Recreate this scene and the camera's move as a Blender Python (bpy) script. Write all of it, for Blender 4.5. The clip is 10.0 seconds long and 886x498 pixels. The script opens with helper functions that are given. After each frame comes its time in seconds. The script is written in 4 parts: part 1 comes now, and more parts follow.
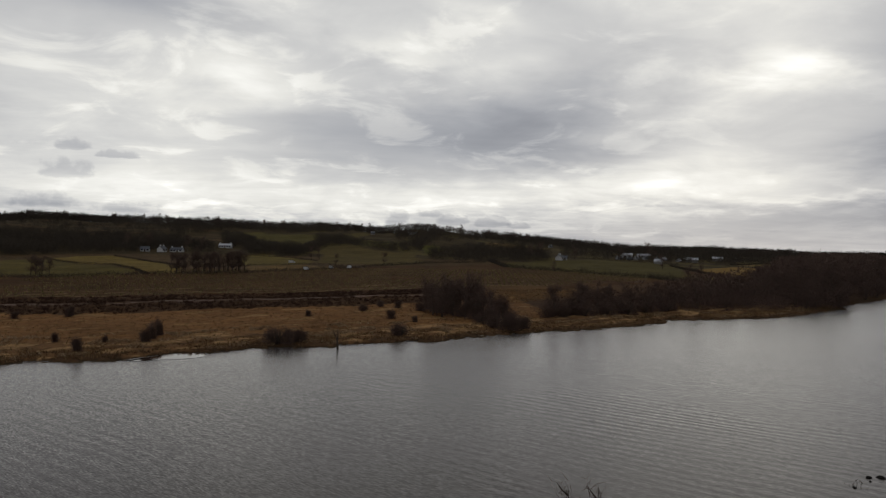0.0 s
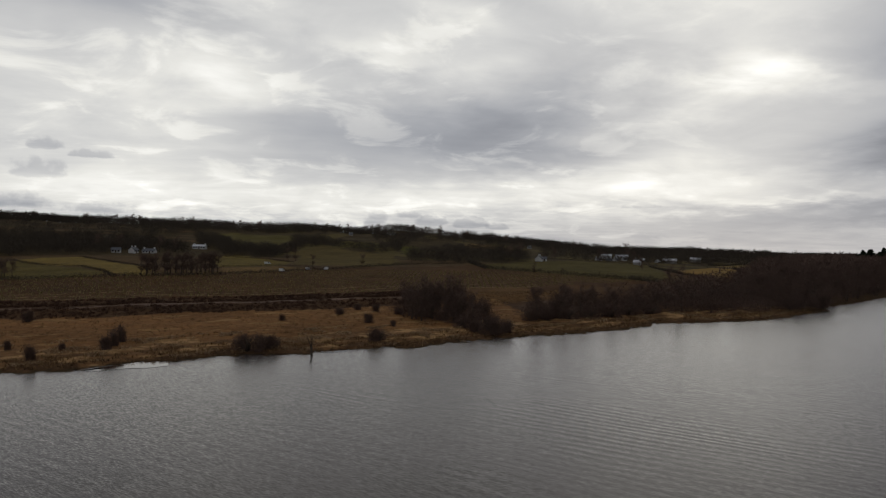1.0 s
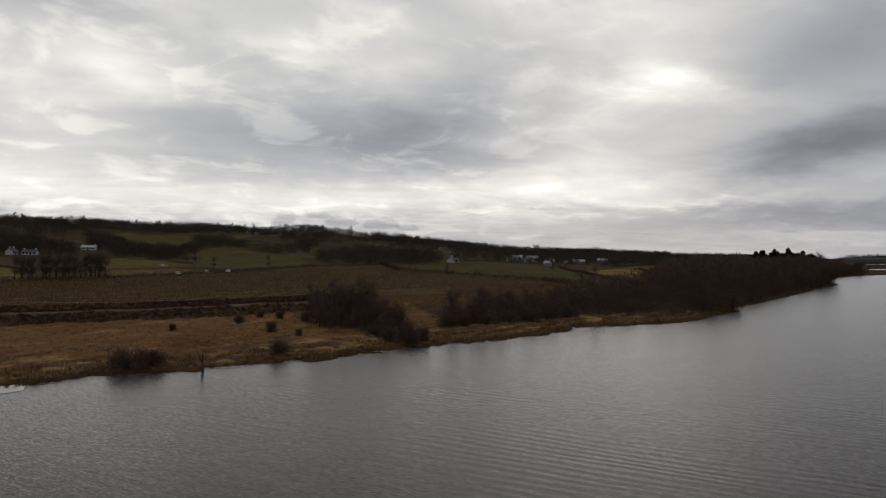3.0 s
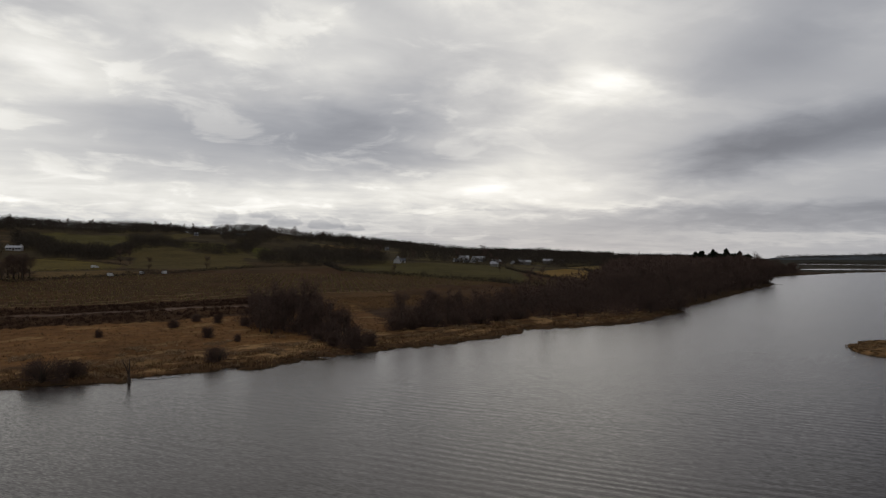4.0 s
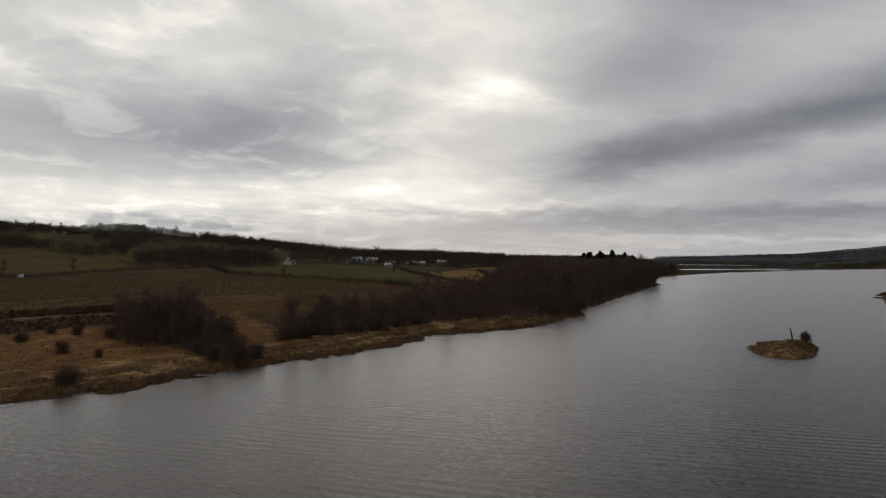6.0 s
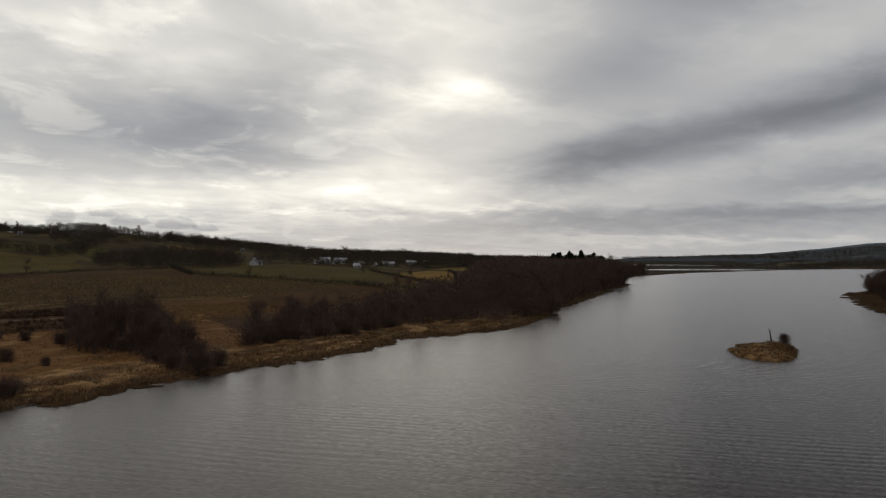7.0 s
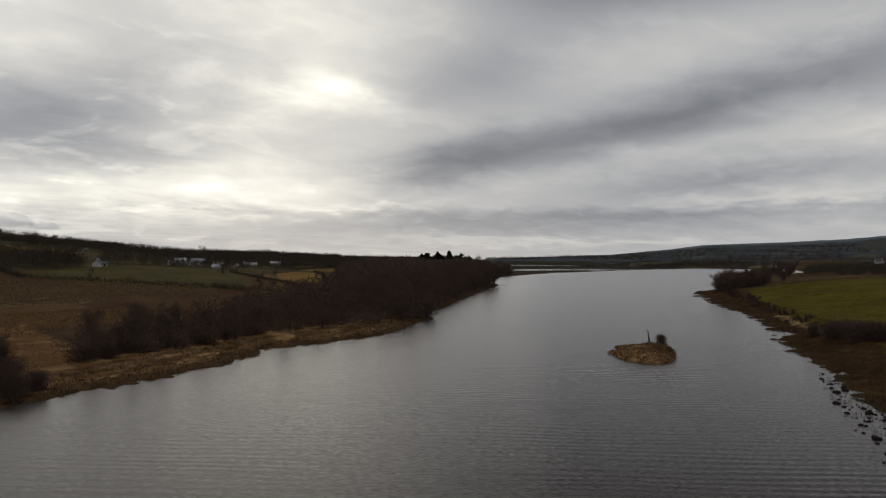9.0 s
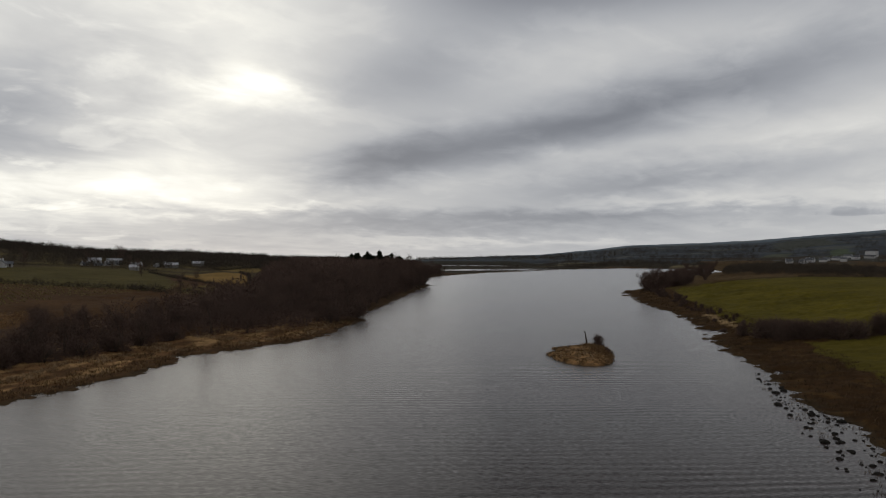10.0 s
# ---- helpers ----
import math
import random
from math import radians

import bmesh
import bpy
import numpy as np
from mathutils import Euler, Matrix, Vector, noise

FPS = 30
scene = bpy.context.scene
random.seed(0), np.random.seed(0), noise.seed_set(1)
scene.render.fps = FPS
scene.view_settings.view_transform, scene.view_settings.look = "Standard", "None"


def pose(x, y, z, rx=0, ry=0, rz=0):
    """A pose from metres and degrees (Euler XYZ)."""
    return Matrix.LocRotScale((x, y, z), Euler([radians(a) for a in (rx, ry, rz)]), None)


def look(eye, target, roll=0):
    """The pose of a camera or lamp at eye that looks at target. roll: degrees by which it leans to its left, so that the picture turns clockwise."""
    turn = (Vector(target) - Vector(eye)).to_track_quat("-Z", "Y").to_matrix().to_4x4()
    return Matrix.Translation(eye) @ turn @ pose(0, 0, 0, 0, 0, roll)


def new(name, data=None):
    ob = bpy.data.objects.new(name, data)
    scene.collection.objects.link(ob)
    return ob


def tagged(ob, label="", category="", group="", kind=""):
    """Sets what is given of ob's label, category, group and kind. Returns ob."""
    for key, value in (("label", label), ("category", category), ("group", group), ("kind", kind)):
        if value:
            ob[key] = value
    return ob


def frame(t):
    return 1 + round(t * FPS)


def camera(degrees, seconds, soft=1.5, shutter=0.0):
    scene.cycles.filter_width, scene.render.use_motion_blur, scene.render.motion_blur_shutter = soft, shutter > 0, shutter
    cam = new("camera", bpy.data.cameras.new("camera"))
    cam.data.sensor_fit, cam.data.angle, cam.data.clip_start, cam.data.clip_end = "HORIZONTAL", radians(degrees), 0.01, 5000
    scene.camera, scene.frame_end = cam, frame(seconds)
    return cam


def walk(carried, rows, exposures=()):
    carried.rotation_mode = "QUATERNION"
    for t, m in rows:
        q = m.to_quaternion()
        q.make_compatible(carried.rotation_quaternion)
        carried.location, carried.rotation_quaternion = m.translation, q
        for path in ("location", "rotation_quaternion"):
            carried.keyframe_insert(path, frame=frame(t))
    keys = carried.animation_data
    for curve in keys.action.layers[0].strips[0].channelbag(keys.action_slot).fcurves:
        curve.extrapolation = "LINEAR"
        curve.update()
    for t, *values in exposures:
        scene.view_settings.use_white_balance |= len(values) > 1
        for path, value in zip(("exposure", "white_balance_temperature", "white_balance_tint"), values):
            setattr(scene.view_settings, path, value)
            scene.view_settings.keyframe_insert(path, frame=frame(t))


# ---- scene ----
cam = camera(64.9, 10.0, soft=1.15)
PATH = [
    (0, (-0.182, -8.858, 15.687), (0.054, -6.872, 15.685), 0.48),
    (0.5, (0.001, -6.274, 15.734), (0.258, -4.291, 15.734), 0.48),
    (1, (0.226, -3.762, 15.779), (0.523, -1.784, 15.780), 0.47),
    (1.5, (0.492, -1.305, 15.822), (0.847, 0.663, 15.824), 0.46),
    (2, (0.801, 1.107, 15.862), (1.217, 3.063, 15.865), 0.46),
    (2.5, (1.154, 3.487, 15.898), (1.630, 5.430, 15.903), 0.45),
    (2.7, (1.308, 4.432, 15.912), (1.811, 6.368, 15.917), 0.45),
    (3.8, (2.295, 9.585, 15.977), (2.963, 11.470, 15.985), 0.45),
    (4, (2.501, 10.517, 15.987), (3.196, 12.392, 15.995), 0.45),
    (4.5, (3.057, 12.842, 16.008), (3.825, 14.688, 16.018), 0.45),
    (5, (3.671, 15.163, 16.026), (4.511, 16.977, 16.037), 0.45),
    (5.5, (4.348, 17.479, 16.038), (5.259, 19.260, 16.051), 0.45),
    (5.7, (4.638, 18.405, 16.042), (5.582, 20.168, 16.055), 0.45),
    (6.8, (6.439, 23.467, 16.048), (7.465, 25.184, 16.063), 0.46),
    (7, (6.807, 24.381, 16.047), (7.860, 26.081, 16.062), 0.46),
    (7.5, (7.789, 26.647, 16.038), (8.915, 28.300, 16.055), 0.47),
    (8, (8.861, 28.884, 16.025), (10.065, 30.480, 16.042), 0.47),
    (8.5, (10.030, 31.079, 16.005), (11.310, 32.616, 16.023), 0.48),
    (9, (11.305, 33.222, 15.978), (12.662, 34.691, 15.998), 0.49),
    (9.5, (12.693, 35.297, 15.945), (14.123, 36.695, 15.966), 0.50),
    (10, (14.203, 37.288, 15.906), (15.701, 38.613, 15.928), 0.51),
]
# The plan below is drawn in units of 1.6 m, the path as well
UNIT = 1.6
walk(cam, [(t, look(Vector(eye) * UNIT, Vector(target) * UNIT, roll)) for t, eye, target, roll in PATH],
     [(0, -0.11, 6430, 10), (5, -0.14, 6500, 11), (7.5, -0.05, 6700, 9), (9, -0.03, 6680, 9), (10, 0.05, 6540, 9)])

# ---------------------------------------------------------------- sky and light
SUN_AZ, SUN_EL = 31.0, 16.0


class Net:
    """Short hand for building a node tree."""

    def __init__(self, tree):
        self.tree = tree
        tree.nodes.clear()

    def add(self, kind):
        return self.tree.nodes.new(kind)

    def link(self, a, b):
        self.tree.links.new(a, b)

    def feed(self, socket, value):
        if isinstance(value, bpy.types.NodeSocket):
            self.link(value, socket)
        else:
            socket.default_value = value

    def m(self, op, a, b=None, c=None):
        node = self.add("ShaderNodeMath")
        node.operation = op
        for k, v in enumerate((a, b, c)):
            if v is not None:
                self.feed(node.inputs[k], v)
        return node.outputs[0]

    def v(self, op, a, b=None):
        node = self.add("ShaderNodeVectorMath")
        node.operation = op
        self.feed(node.inputs[0], a)
        if b is not None:
            self.feed(node.inputs[1], b)
        return node.outputs[0]

    def place(self):
        """The position in units of the plan."""
        return self.v("MULTIPLY", self.add("ShaderNodeNewGeometry").outputs["Position"], (1 / UNIT,) * 3)

    def smooth(self, value, low, high, to_low=0.0, to_high=1.0):
        node = self.add("ShaderNodeMapRange")
        node.interpolation_type = "SMOOTHSTEP"
        self.feed(node.inputs[0], value)
        for k, v in enumerate((low, high, to_low, to_high)):
            node.inputs[k + 1].default_value = v
        return node.outputs[0]

    def noise(self, vector, scale, detail=4.0, rough=0.5, distortion=0.0):
        node = self.add("ShaderNodeTexNoise")
        self.feed(node.inputs["Vector"], vector)
        node.inputs["Scale"].default_value = scale
        node.inputs["Detail"].default_value = detail
        node.inputs["Roughness"].default_value = rough
        node.inputs["Distortion"].default_value = distortion
        return node.outputs["Fac"]

    def ramp(self, fac, stops):
        node = self.add("ShaderNodeValToRGB")
        ramp = node.color_ramp
        while len(ramp.elements) < len(stops):
            ramp.elements.new(0.5)
        for e, (p, c) in zip(ramp.elements, stops):
            e.position, e.color = p, (*c, 1) if len(c) == 3 else c
        self.link(fac, node.inputs[0])
        return node.outputs[0]

    def mix(self, fac, a, b, blend="MIX"):
        node = self.add("ShaderNodeMix")
        node.data_type, node.blend_type = "RGBA", blend
        self.feed(node.inputs[0], fac)
        self.feed(node.inputs[6], a if isinstance(a, bpy.types.NodeSocket) else (*a, 1))
        self.feed(node.inputs[7], b if isinstance(b, bpy.types.NodeSocket) else (*b, 1))
        return node.outputs[2]


# Cloud masses: azimuth, elevation, half widths, lean (all degrees), brightness added
CLOUDS = [
    (31.2, 13.6, 2.6, 1.7, 0, 0.30), (33.6, 12.6, 3.6, 1.5, -8, 0.20), (28.8, 12.0, 2.6, 1.8, 20, 0.12), (31, 12, 9, 7.0, 0, 0.20), (26, 6.6, 4.6, 1.1, 8, 0.24), (29, 5.4, 7, 0.8, 3, 0.18), (35, 3.9, 5, 0.35, 2, 0.20), (22, 4.6, 14, 1.1, 0, 0.18),
    (-9, 13.2, 3.4, 1.7, 0, 0.24), (-10, 13.0, 7, 3.2, 0, 0.16), (-18, 10, 11, 4.5, 0, 0.26), (-2, 17.4, 14, 2.0, -10, 0.14), (9.5, 18.6, 4, 1.2, -14, 0.22), (3, 15.8, 3.2, 0.8, -8, 0.16), (4, 3.6, 22, 1.7, 0, 0.30), (-16, 4.6, 12, 2.0, 0, 0.24), (12, 15.0, 3.0, 0.8, 8, 0.10), (17, 5.4, 9, 0.9, 4, 0.16),
    (8, 9.6, 12, 2.2, 4, -0.13), (15, 7.8, 7, 1.4, -6, -0.11), (19, 13.6, 9, 2.2, 24, -0.11), (24, 18.4, 8, 1.8, 10, -0.05), (10, 15.6, 13, 3.4, 0, 0.10), (-17, 18.6, 9, 1.8, -6, -0.18), (-5, 10.4, 7, 1.0, 3, -0.08),
    (43, 7.4, 6, 1.6, 16, -0.20), (56, 10.2, 14, 2.1, 13, -0.23), (73, 13.4, 13, 2.1, 9, -0.19), (46, 15.0, 10, 3.0, 12, -0.18), (66, 6.0, 14, 0.8, 5, -0.10), (60, 3.4, 20, 0.7, 0, -0.12), (42, 2.6, 18, 1.0, 0, -0.16),
    # the last two lie above the view, added to brighten the reflecting water
    (58, 7.6, 10, 0.7, 10, 0.07), (76, 9.8, 10, 1.0, 8, 0.12), (74, 4.6, 12, 0.6, 0, 0.10), (50, 1.2, 14, 0.4, 0, 0.10), (64, 18.0, 16, 2.4, 4, 0.10), (61, 5.5, 15, 4.6, 0, -0.12), (29, 27, 12, 8, 0, 0.55), (-6, 28, 26, 10, 0, 0.32),
]
# Small low cumulus: azimuth, elevation of the flat foot, half width, height
PUFFS = [(3.2, 2.15, 1.5, 1.25), (5.6, 2.7, 1.3, 0.85), (7.7, 2.1, 1.7, 0.75), (10.6, 2.0, 1.9, 0.85), (13.0, 1.75, 1.1, 0.6), (-21.8, 5.2, 2.3, 1.3), (-21.2, 7.1, 1.3, 0.95), (-18.4, 6.6, 1.5, 0.6),
         (-22.8, 2.9, 2.4, 1.0), (-17.4, 2.6, 2.6, 0.75), (24.4, 3.45, 1.9, 0.42), (79, 3.3, 2.6, 0.6)]


def make_world():
    world = bpy.data.worlds.new("overcast")
    world.use_nodes = True
    scene.world = world
    n = Net(world.node_tree)
    way = n.add("ShaderNodeTexCoord").outputs["Generated"]
    part3 = n.add("ShaderNodeSeparateXYZ")
    n.link(way, part3.inputs[0])
    x, y, z = part3.outputs

    def on_sheet(lift):
        """The way's place on a flat layer of cloud overhead."""
        above = n.m("ADD", n.m("MAXIMUM", z, 0.0), lift)
        plane = n.add("ShaderNodeCombineXYZ")
        n.link(n.m("DIVIDE", x, above), plane.inputs[0])
        n.link(n.m("DIVIDE", y, above), plane.inputs[1])
        return plane.outputs[0]

    sheet, dome = on_sheet(0.07), on_sheet(0.20)
    broad = n.noise(sheet, 0.40, 4, 0.5, 0.5)
    fine = n.noise(dome, 1.9, 5, 0.5, 0.5)
    wisp = n.noise(n.v("MULTIPLY", sheet, (0.6, 1.5, 1)), 1.3, 5, 0.55, 0.3)
    ruffle = n.noise(dome, 5.5, 5, 0.55, 0.3)
    breaks = n.noise(dome, 3.0, 6, 0.55, 0.5)
    az0 = n.m("MULTIPLY", n.m("ARCTAN2", x, y), 57.296)
    el0 = n.m("MULTIPLY", n.m("ARCSINE", z), 57.296)
    az = n.m("ADD", az0, n.m("MULTIPLY", n.m("SUBTRACT", fine, 0.5), 9.0))
    az = n.m("ADD", az, n.m("MULTIPLY", n.m("SUBTRACT", ruffle, 0.5), 4.0))
    el = n.m("ADD", el0, n.m("MULTIPLY", n.m("SUBTRACT", broad, 0.5), 2.0))
    el = n.m("ADD", el, n.m("MULTIPLY", n.m("SUBTRACT", ruffle, 0.5), 2.2))
    rise = n.m("DIVIDE", n.m("MAXIMUM", el, 0.0), 90.0)
    base = n.ramp(rise, [(0.0, (0.50,) * 3), (0.05, (0.56,) * 3), (0.10, (0.53,) * 3), (0.16, (0.52,) * 3), (0.23, (0.47,) * 3), (0.32, (0.34,) * 3), (0.5, (0.38,) * 3), (1.0, (0.43,) * 3)])
    total = n.add("ShaderNodeRGBToBW")
    n.link(base, total.inputs[0])
    light = total.outputs[0]
    for a, e, wa, we, lean, amp in CLOUDS:
        c, s = math.cos(radians(lean)), math.sin(radians(lean))
        p, q = n.m("SUBTRACT", az, a), n.m("SUBTRACT", el, e)
        u = n.m("ADD", n.m("MULTIPLY", p, c / wa), n.m("MULTIPLY", q, s / wa))
        w = n.m("SUBTRACT", n.m("MULTIPLY", q, c / we), n.m("MULTIPLY", p, s / we))
        g = n.m("EXPONENT", n.m("MULTIPLY", n.m("ADD", n.m("MULTIPLY", u, u), n.m("MULTIPLY", w, w)), -1.0))
        if amp > 0:
            g = n.m("MULTIPLY", g, n.m("ADD", 0.35, n.m("MULTIPLY", breaks, 1.3)))
        light = n.m("MULTIPLY_ADD", g, amp, light)
    # broken cloud to the south, smoother stratus to the west
    rough_air = n.smooth(az0, 18.0, 50.0, 0.9, 0.45)
    grain = n.m("ADD", n.m("MULTIPLY", n.m("SUBTRACT", fine, 0.5), 0.36), n.m("MULTIPLY", n.m("SUBTRACT", ruffle, 0.5), 0.20))
    grain = n.m("ADD", grain, n.m("MULTIPLY", n.m("SUBTRACT", wisp, 0.5), 0.34))
    light = n.m("MULTIPLY", light, n.m("ADD", 1.0, n.m("MULTIPLY", grain, rough_air)))
    light = n.m("MULTIPLY", light, n.m("ADD", 0.86, n.m("MULTIPLY", broad, 0.28)))
    # thin places with crisp bright rims, mostly to the south
    gap = n.m("MULTIPLY", n.smooth(breaks, 0.52, 0.64), n.smooth(az0, 14.0, 34.0, 0.13, 0.03))
    light = n.m("ADD", light, gap)
    # added heavier cloud overhead to the west, mostly unseen, to dim the water below
    unseen_dim = n.m("MULTIPLY", n.smooth(az0, 36.0, 56.0), n.m("MULTIPLY", n.smooth(el0, 15.0, 25.0), n.smooth(el0, 38.0, 54.0, 1.0, 0.0)))
    light = n.m("MULTIPLY", light, n.m("SUBTRACT", 1.0, n.m("MULTIPLY", unseen_dim, 0.80)))
    # cumulus with flat feet and lumpy heads
    lumps = n.noise(way, 34.0, 4, 0.55, 0.0)
    for a, e, wide, tall in PUFFS:
        u = n.m("DIVIDE", n.m("SUBTRACT", az0, a), wide)
        w = n.m("DIVIDE", n.m("SUBTRACT", el0, e), tall)
        w = n.m("MAXIMUM", w, n.m("MULTIPLY", w, -3.5))
        body = n.m("SUBTRACT", 1.0, n.m("ADD", n.m("MULTIPLY", u, u), n.m("MULTIPLY", w, w)))
        thin = 0.26 if tall > 0.45 else 0.16
        mask = n.smooth(n.m("ADD", body, n.m("MULTIPLY", n.m("SUBTRACT", lumps, 0.5), 3.2)), 0.0, 0.7)
        shade = n.m("MULTIPLY", mask, n.m("SUBTRACT", thin, n.m("MULTIPLY", w, 0.10)))
        light = n.m("MULTIPLY", light, n.m("SUBTRACT", 1.0, n.m("MAXIMUM", shade, 0.0)))
    light = n.m("MAXIMUM", light, 0.10)
    tint = n.ramp(light, [(0.0, (0.86, 0.93, 1.14)), (0.40, (0.958, 0.986, 1.055)), (0.58, (1.0, 1.0, 1.0)), (0.85, (1.02, 1.005, 0.945))])
    cloud = n.mix(1.0, tint, light, "MULTIPLY")
    sky = n.add("ShaderNodeTexSky")
    sky.sky_type, sky.sun_disc, sky.sun_elevation, sky.sun_rotation = "NISHITA", False, radians(SUN_EL), radians(SUN_AZ)
    clear = n.add("ShaderNodeBackground")
    n.link(sky.outputs[0], clear.inputs[0])
    clear.inputs[1].default_value = 0.06
    grey = n.add("ShaderNodeBackground")
    n.link(cloud, grey.inputs[0])
    grey.inputs[1].default_value = 1.0
    both = n.add("ShaderNodeMixShader")
    both.inputs[0].default_value = 0.98
    n.link(clear.outputs[0], both.inputs[1])
    n.link(grey.outputs[0], both.inputs[2])
    out = n.add("ShaderNodeOutputWorld")
    n.link(both.outputs[0], out.inputs[0])


make_world()
lamp = bpy.data.lights.new("sun", "SUN")
lamp.energy, lamp.angle, lamp.color = 0.06, radians(40), (1.0, 0.96, 0.88)
sun = new("sun", lamp)
sun_way = Vector((math.sin(radians(SUN_AZ)) * math.cos(radians(SUN_EL)), math.cos(radians(SUN_AZ)) * math.cos(radians(SUN_EL)), math.sin(radians(SUN_EL))))
sun.matrix_world = look(sun_way * 400, (0, 0, 0))


# ---------------------------------------------------------------- materials
def surface(name, colours, size, rough=0.9, fine=6.0, bump=0.3, metal=0.0, spread=0.0, glow_through=0.0):
    """Two-scale mottled paint: colours from dark to light, size in metres of the large patches."""
    mat = bpy.data.materials.new(name)
    mat.use_nodes = True
    n = Net(mat.node_tree)
    place = n.place()
    big = n.noise(place, 1.0 / size, 4, 0.6, 0.3)
    small = n.noise(place, fine / size, 5, 0.65)
    fac = n.m("ADD", n.m("MULTIPLY", big, 0.55), n.m("MULTIPLY", small, 0.45))
    if spread:
        island = n.add("ShaderNodeNewGeometry").outputs["Random Per Island"]
        fac = n.m("ADD", n.m("MULTIPLY", fac, 1 - spread), n.m("MULTIPLY", island, spread))
    stops = [(0.25 + 0.5 * k / max(1, len(colours) - 1), c) for k, c in enumerate(colours)]
    shader = n.add("ShaderNodeBsdfPrincipled")
    n.link(n.ramp(fac, stops), shader.inputs["Base Color"])
    shader.inputs["Roughness"].default_value = rough
    shader.inputs["Metallic"].default_value = metal
    shader.inputs["Specular IOR Level"].default_value = 0.25 if rough < 0.8 else 0.04
    if bump:
        b = n.add("ShaderNodeBump")
        b.inputs["Strength"].default_value = bump
        b.inputs["Distance"].default_value = size * 0.05 * UNIT
        n.link(small, b.inputs["Height"])
        n.link(b.outputs[0], shader.inputs["Normal"])
    out = n.add("ShaderNodeOutputMaterial")
    if glow_through:
        # thin dry blades let light through
        leaf = n.add("ShaderNodeBsdfTranslucent")
        n.link(shader.inputs["Base Color"].links[0].from_socket, leaf.inputs[0])
        both = n.add("ShaderNodeMixShader")
        both.inputs[0].default_value = glow_through
        n.link(shader.outputs[0], both.inputs[1])
        n.link(leaf.outputs[0], both.inputs[2])
        n.link(both.outputs[0], out.inputs[0])
    else:
        n.link(shader.outputs[0], out.inputs[0])
    return mat


PALE_STRAW = surface("pale_straw", [(0.112, 0.069, 0.040), (0.258, 0.172, 0.099), (0.426, 0.312, 0.187)], 4.0, 0.95, bump=0, spread=0.5, glow_through=0.5)
BARK = surface("bark", [(0.039, 0.030, 0.024), (0.072, 0.055, 0.043), (0.117, 0.091, 0.069)], 0.8, 0.9)
TWIG = surface("twigs", [(0.066, 0.042, 0.034), (0.096, 0.064, 0.051), (0.132, 0.090, 0.069)], 7.0, 0.95, bump=0, spread=0.1)
TWIG_FAR = surface("far_twigs", [(0.036, 0.029, 0.024), (0.058, 0.047, 0.036), (0.092, 0.074, 0.052)], 30.0, 0.95, bump=0, spread=0.2)
NEEDLE = surface("needles", [(0.012, 0.018, 0.011), (0.022, 0.030, 0.017), (0.036, 0.045, 0.024)], 2.0, 0.9, bump=0, spread=0.4)
STRAW = surface("dead_grass", [(0.070, 0.040, 0.020), (0.155, 0.092, 0.045), (0.290, 0.195, 0.100)], 6.0, 0.95, bump=0, spread=0.5, glow_through=0.5)
SEDGE = surface("dark_sedge", [(0.034, 0.022, 0.014), (0.066, 0.043, 0.024), (0.125, 0.084, 0.046)], 5.0, 0.95, bump=0, spread=0.35)
HEATHER = surface("heather_scrub", [(0.031, 0.015, 0.012), (0.053, 0.029, 0.020), (0.083, 0.048, 0.032)], 8.0, 0.95, bump=0, spread=0.4)
SAPLING = surface("pale_saplings", [(0.060, 0.050, 0.022), (0.150, 0.124, 0.052), (0.260, 0.215, 0.098)], 12.0, 0.9, bump=0, spread=0.6, glow_through=0.5)
STONE = surface("wet_stone", [(0.010, 0.009, 0.008), (0.018, 0.016, 0.013), (0.034, 0.030, 0.025)], 0.6, 0.85)
RENDER = surface("white_render", [(0.36, 0.35, 0.34), (0.46, 0.45, 0.44), (0.56, 0.55, 0.54)], 4.0, 0.85)
SLATE = surface("slate", [(0.05, 0.052, 0.058), (0.08, 0.082, 0.09), (0.11, 0.11, 0.115)], 1.5, 0.7)
SHEETING = surface("pale_sheeting", [(0.34, 0.34, 0.355), (0.44, 0.44, 0.455), (0.54, 0.54, 0.55)], 5.0, 0.45)
DARK_GLASS = surface("dark_window", [(0.012, 0.013, 0.015), (0.02, 0.022, 0.025)], 2.0, 0.15, bump=0)
WHITE_PAINT = surface("white_vehicle_paint", [(0.490, 0.490, 0.483), (0.546, 0.546, 0.539)], 2.0, 0.35, bump=0)
RUBBER = surface("rubber", [(0.015, 0.015, 0.015), (0.03, 0.03, 0.03)], 0.5, 0.8)
STONE_WALL = surface("grey_stone_wall", [(0.14, 0.13, 0.12), (0.22, 0.21, 0.19), (0.30, 0.28, 0.26)], 1.2, 0.9)


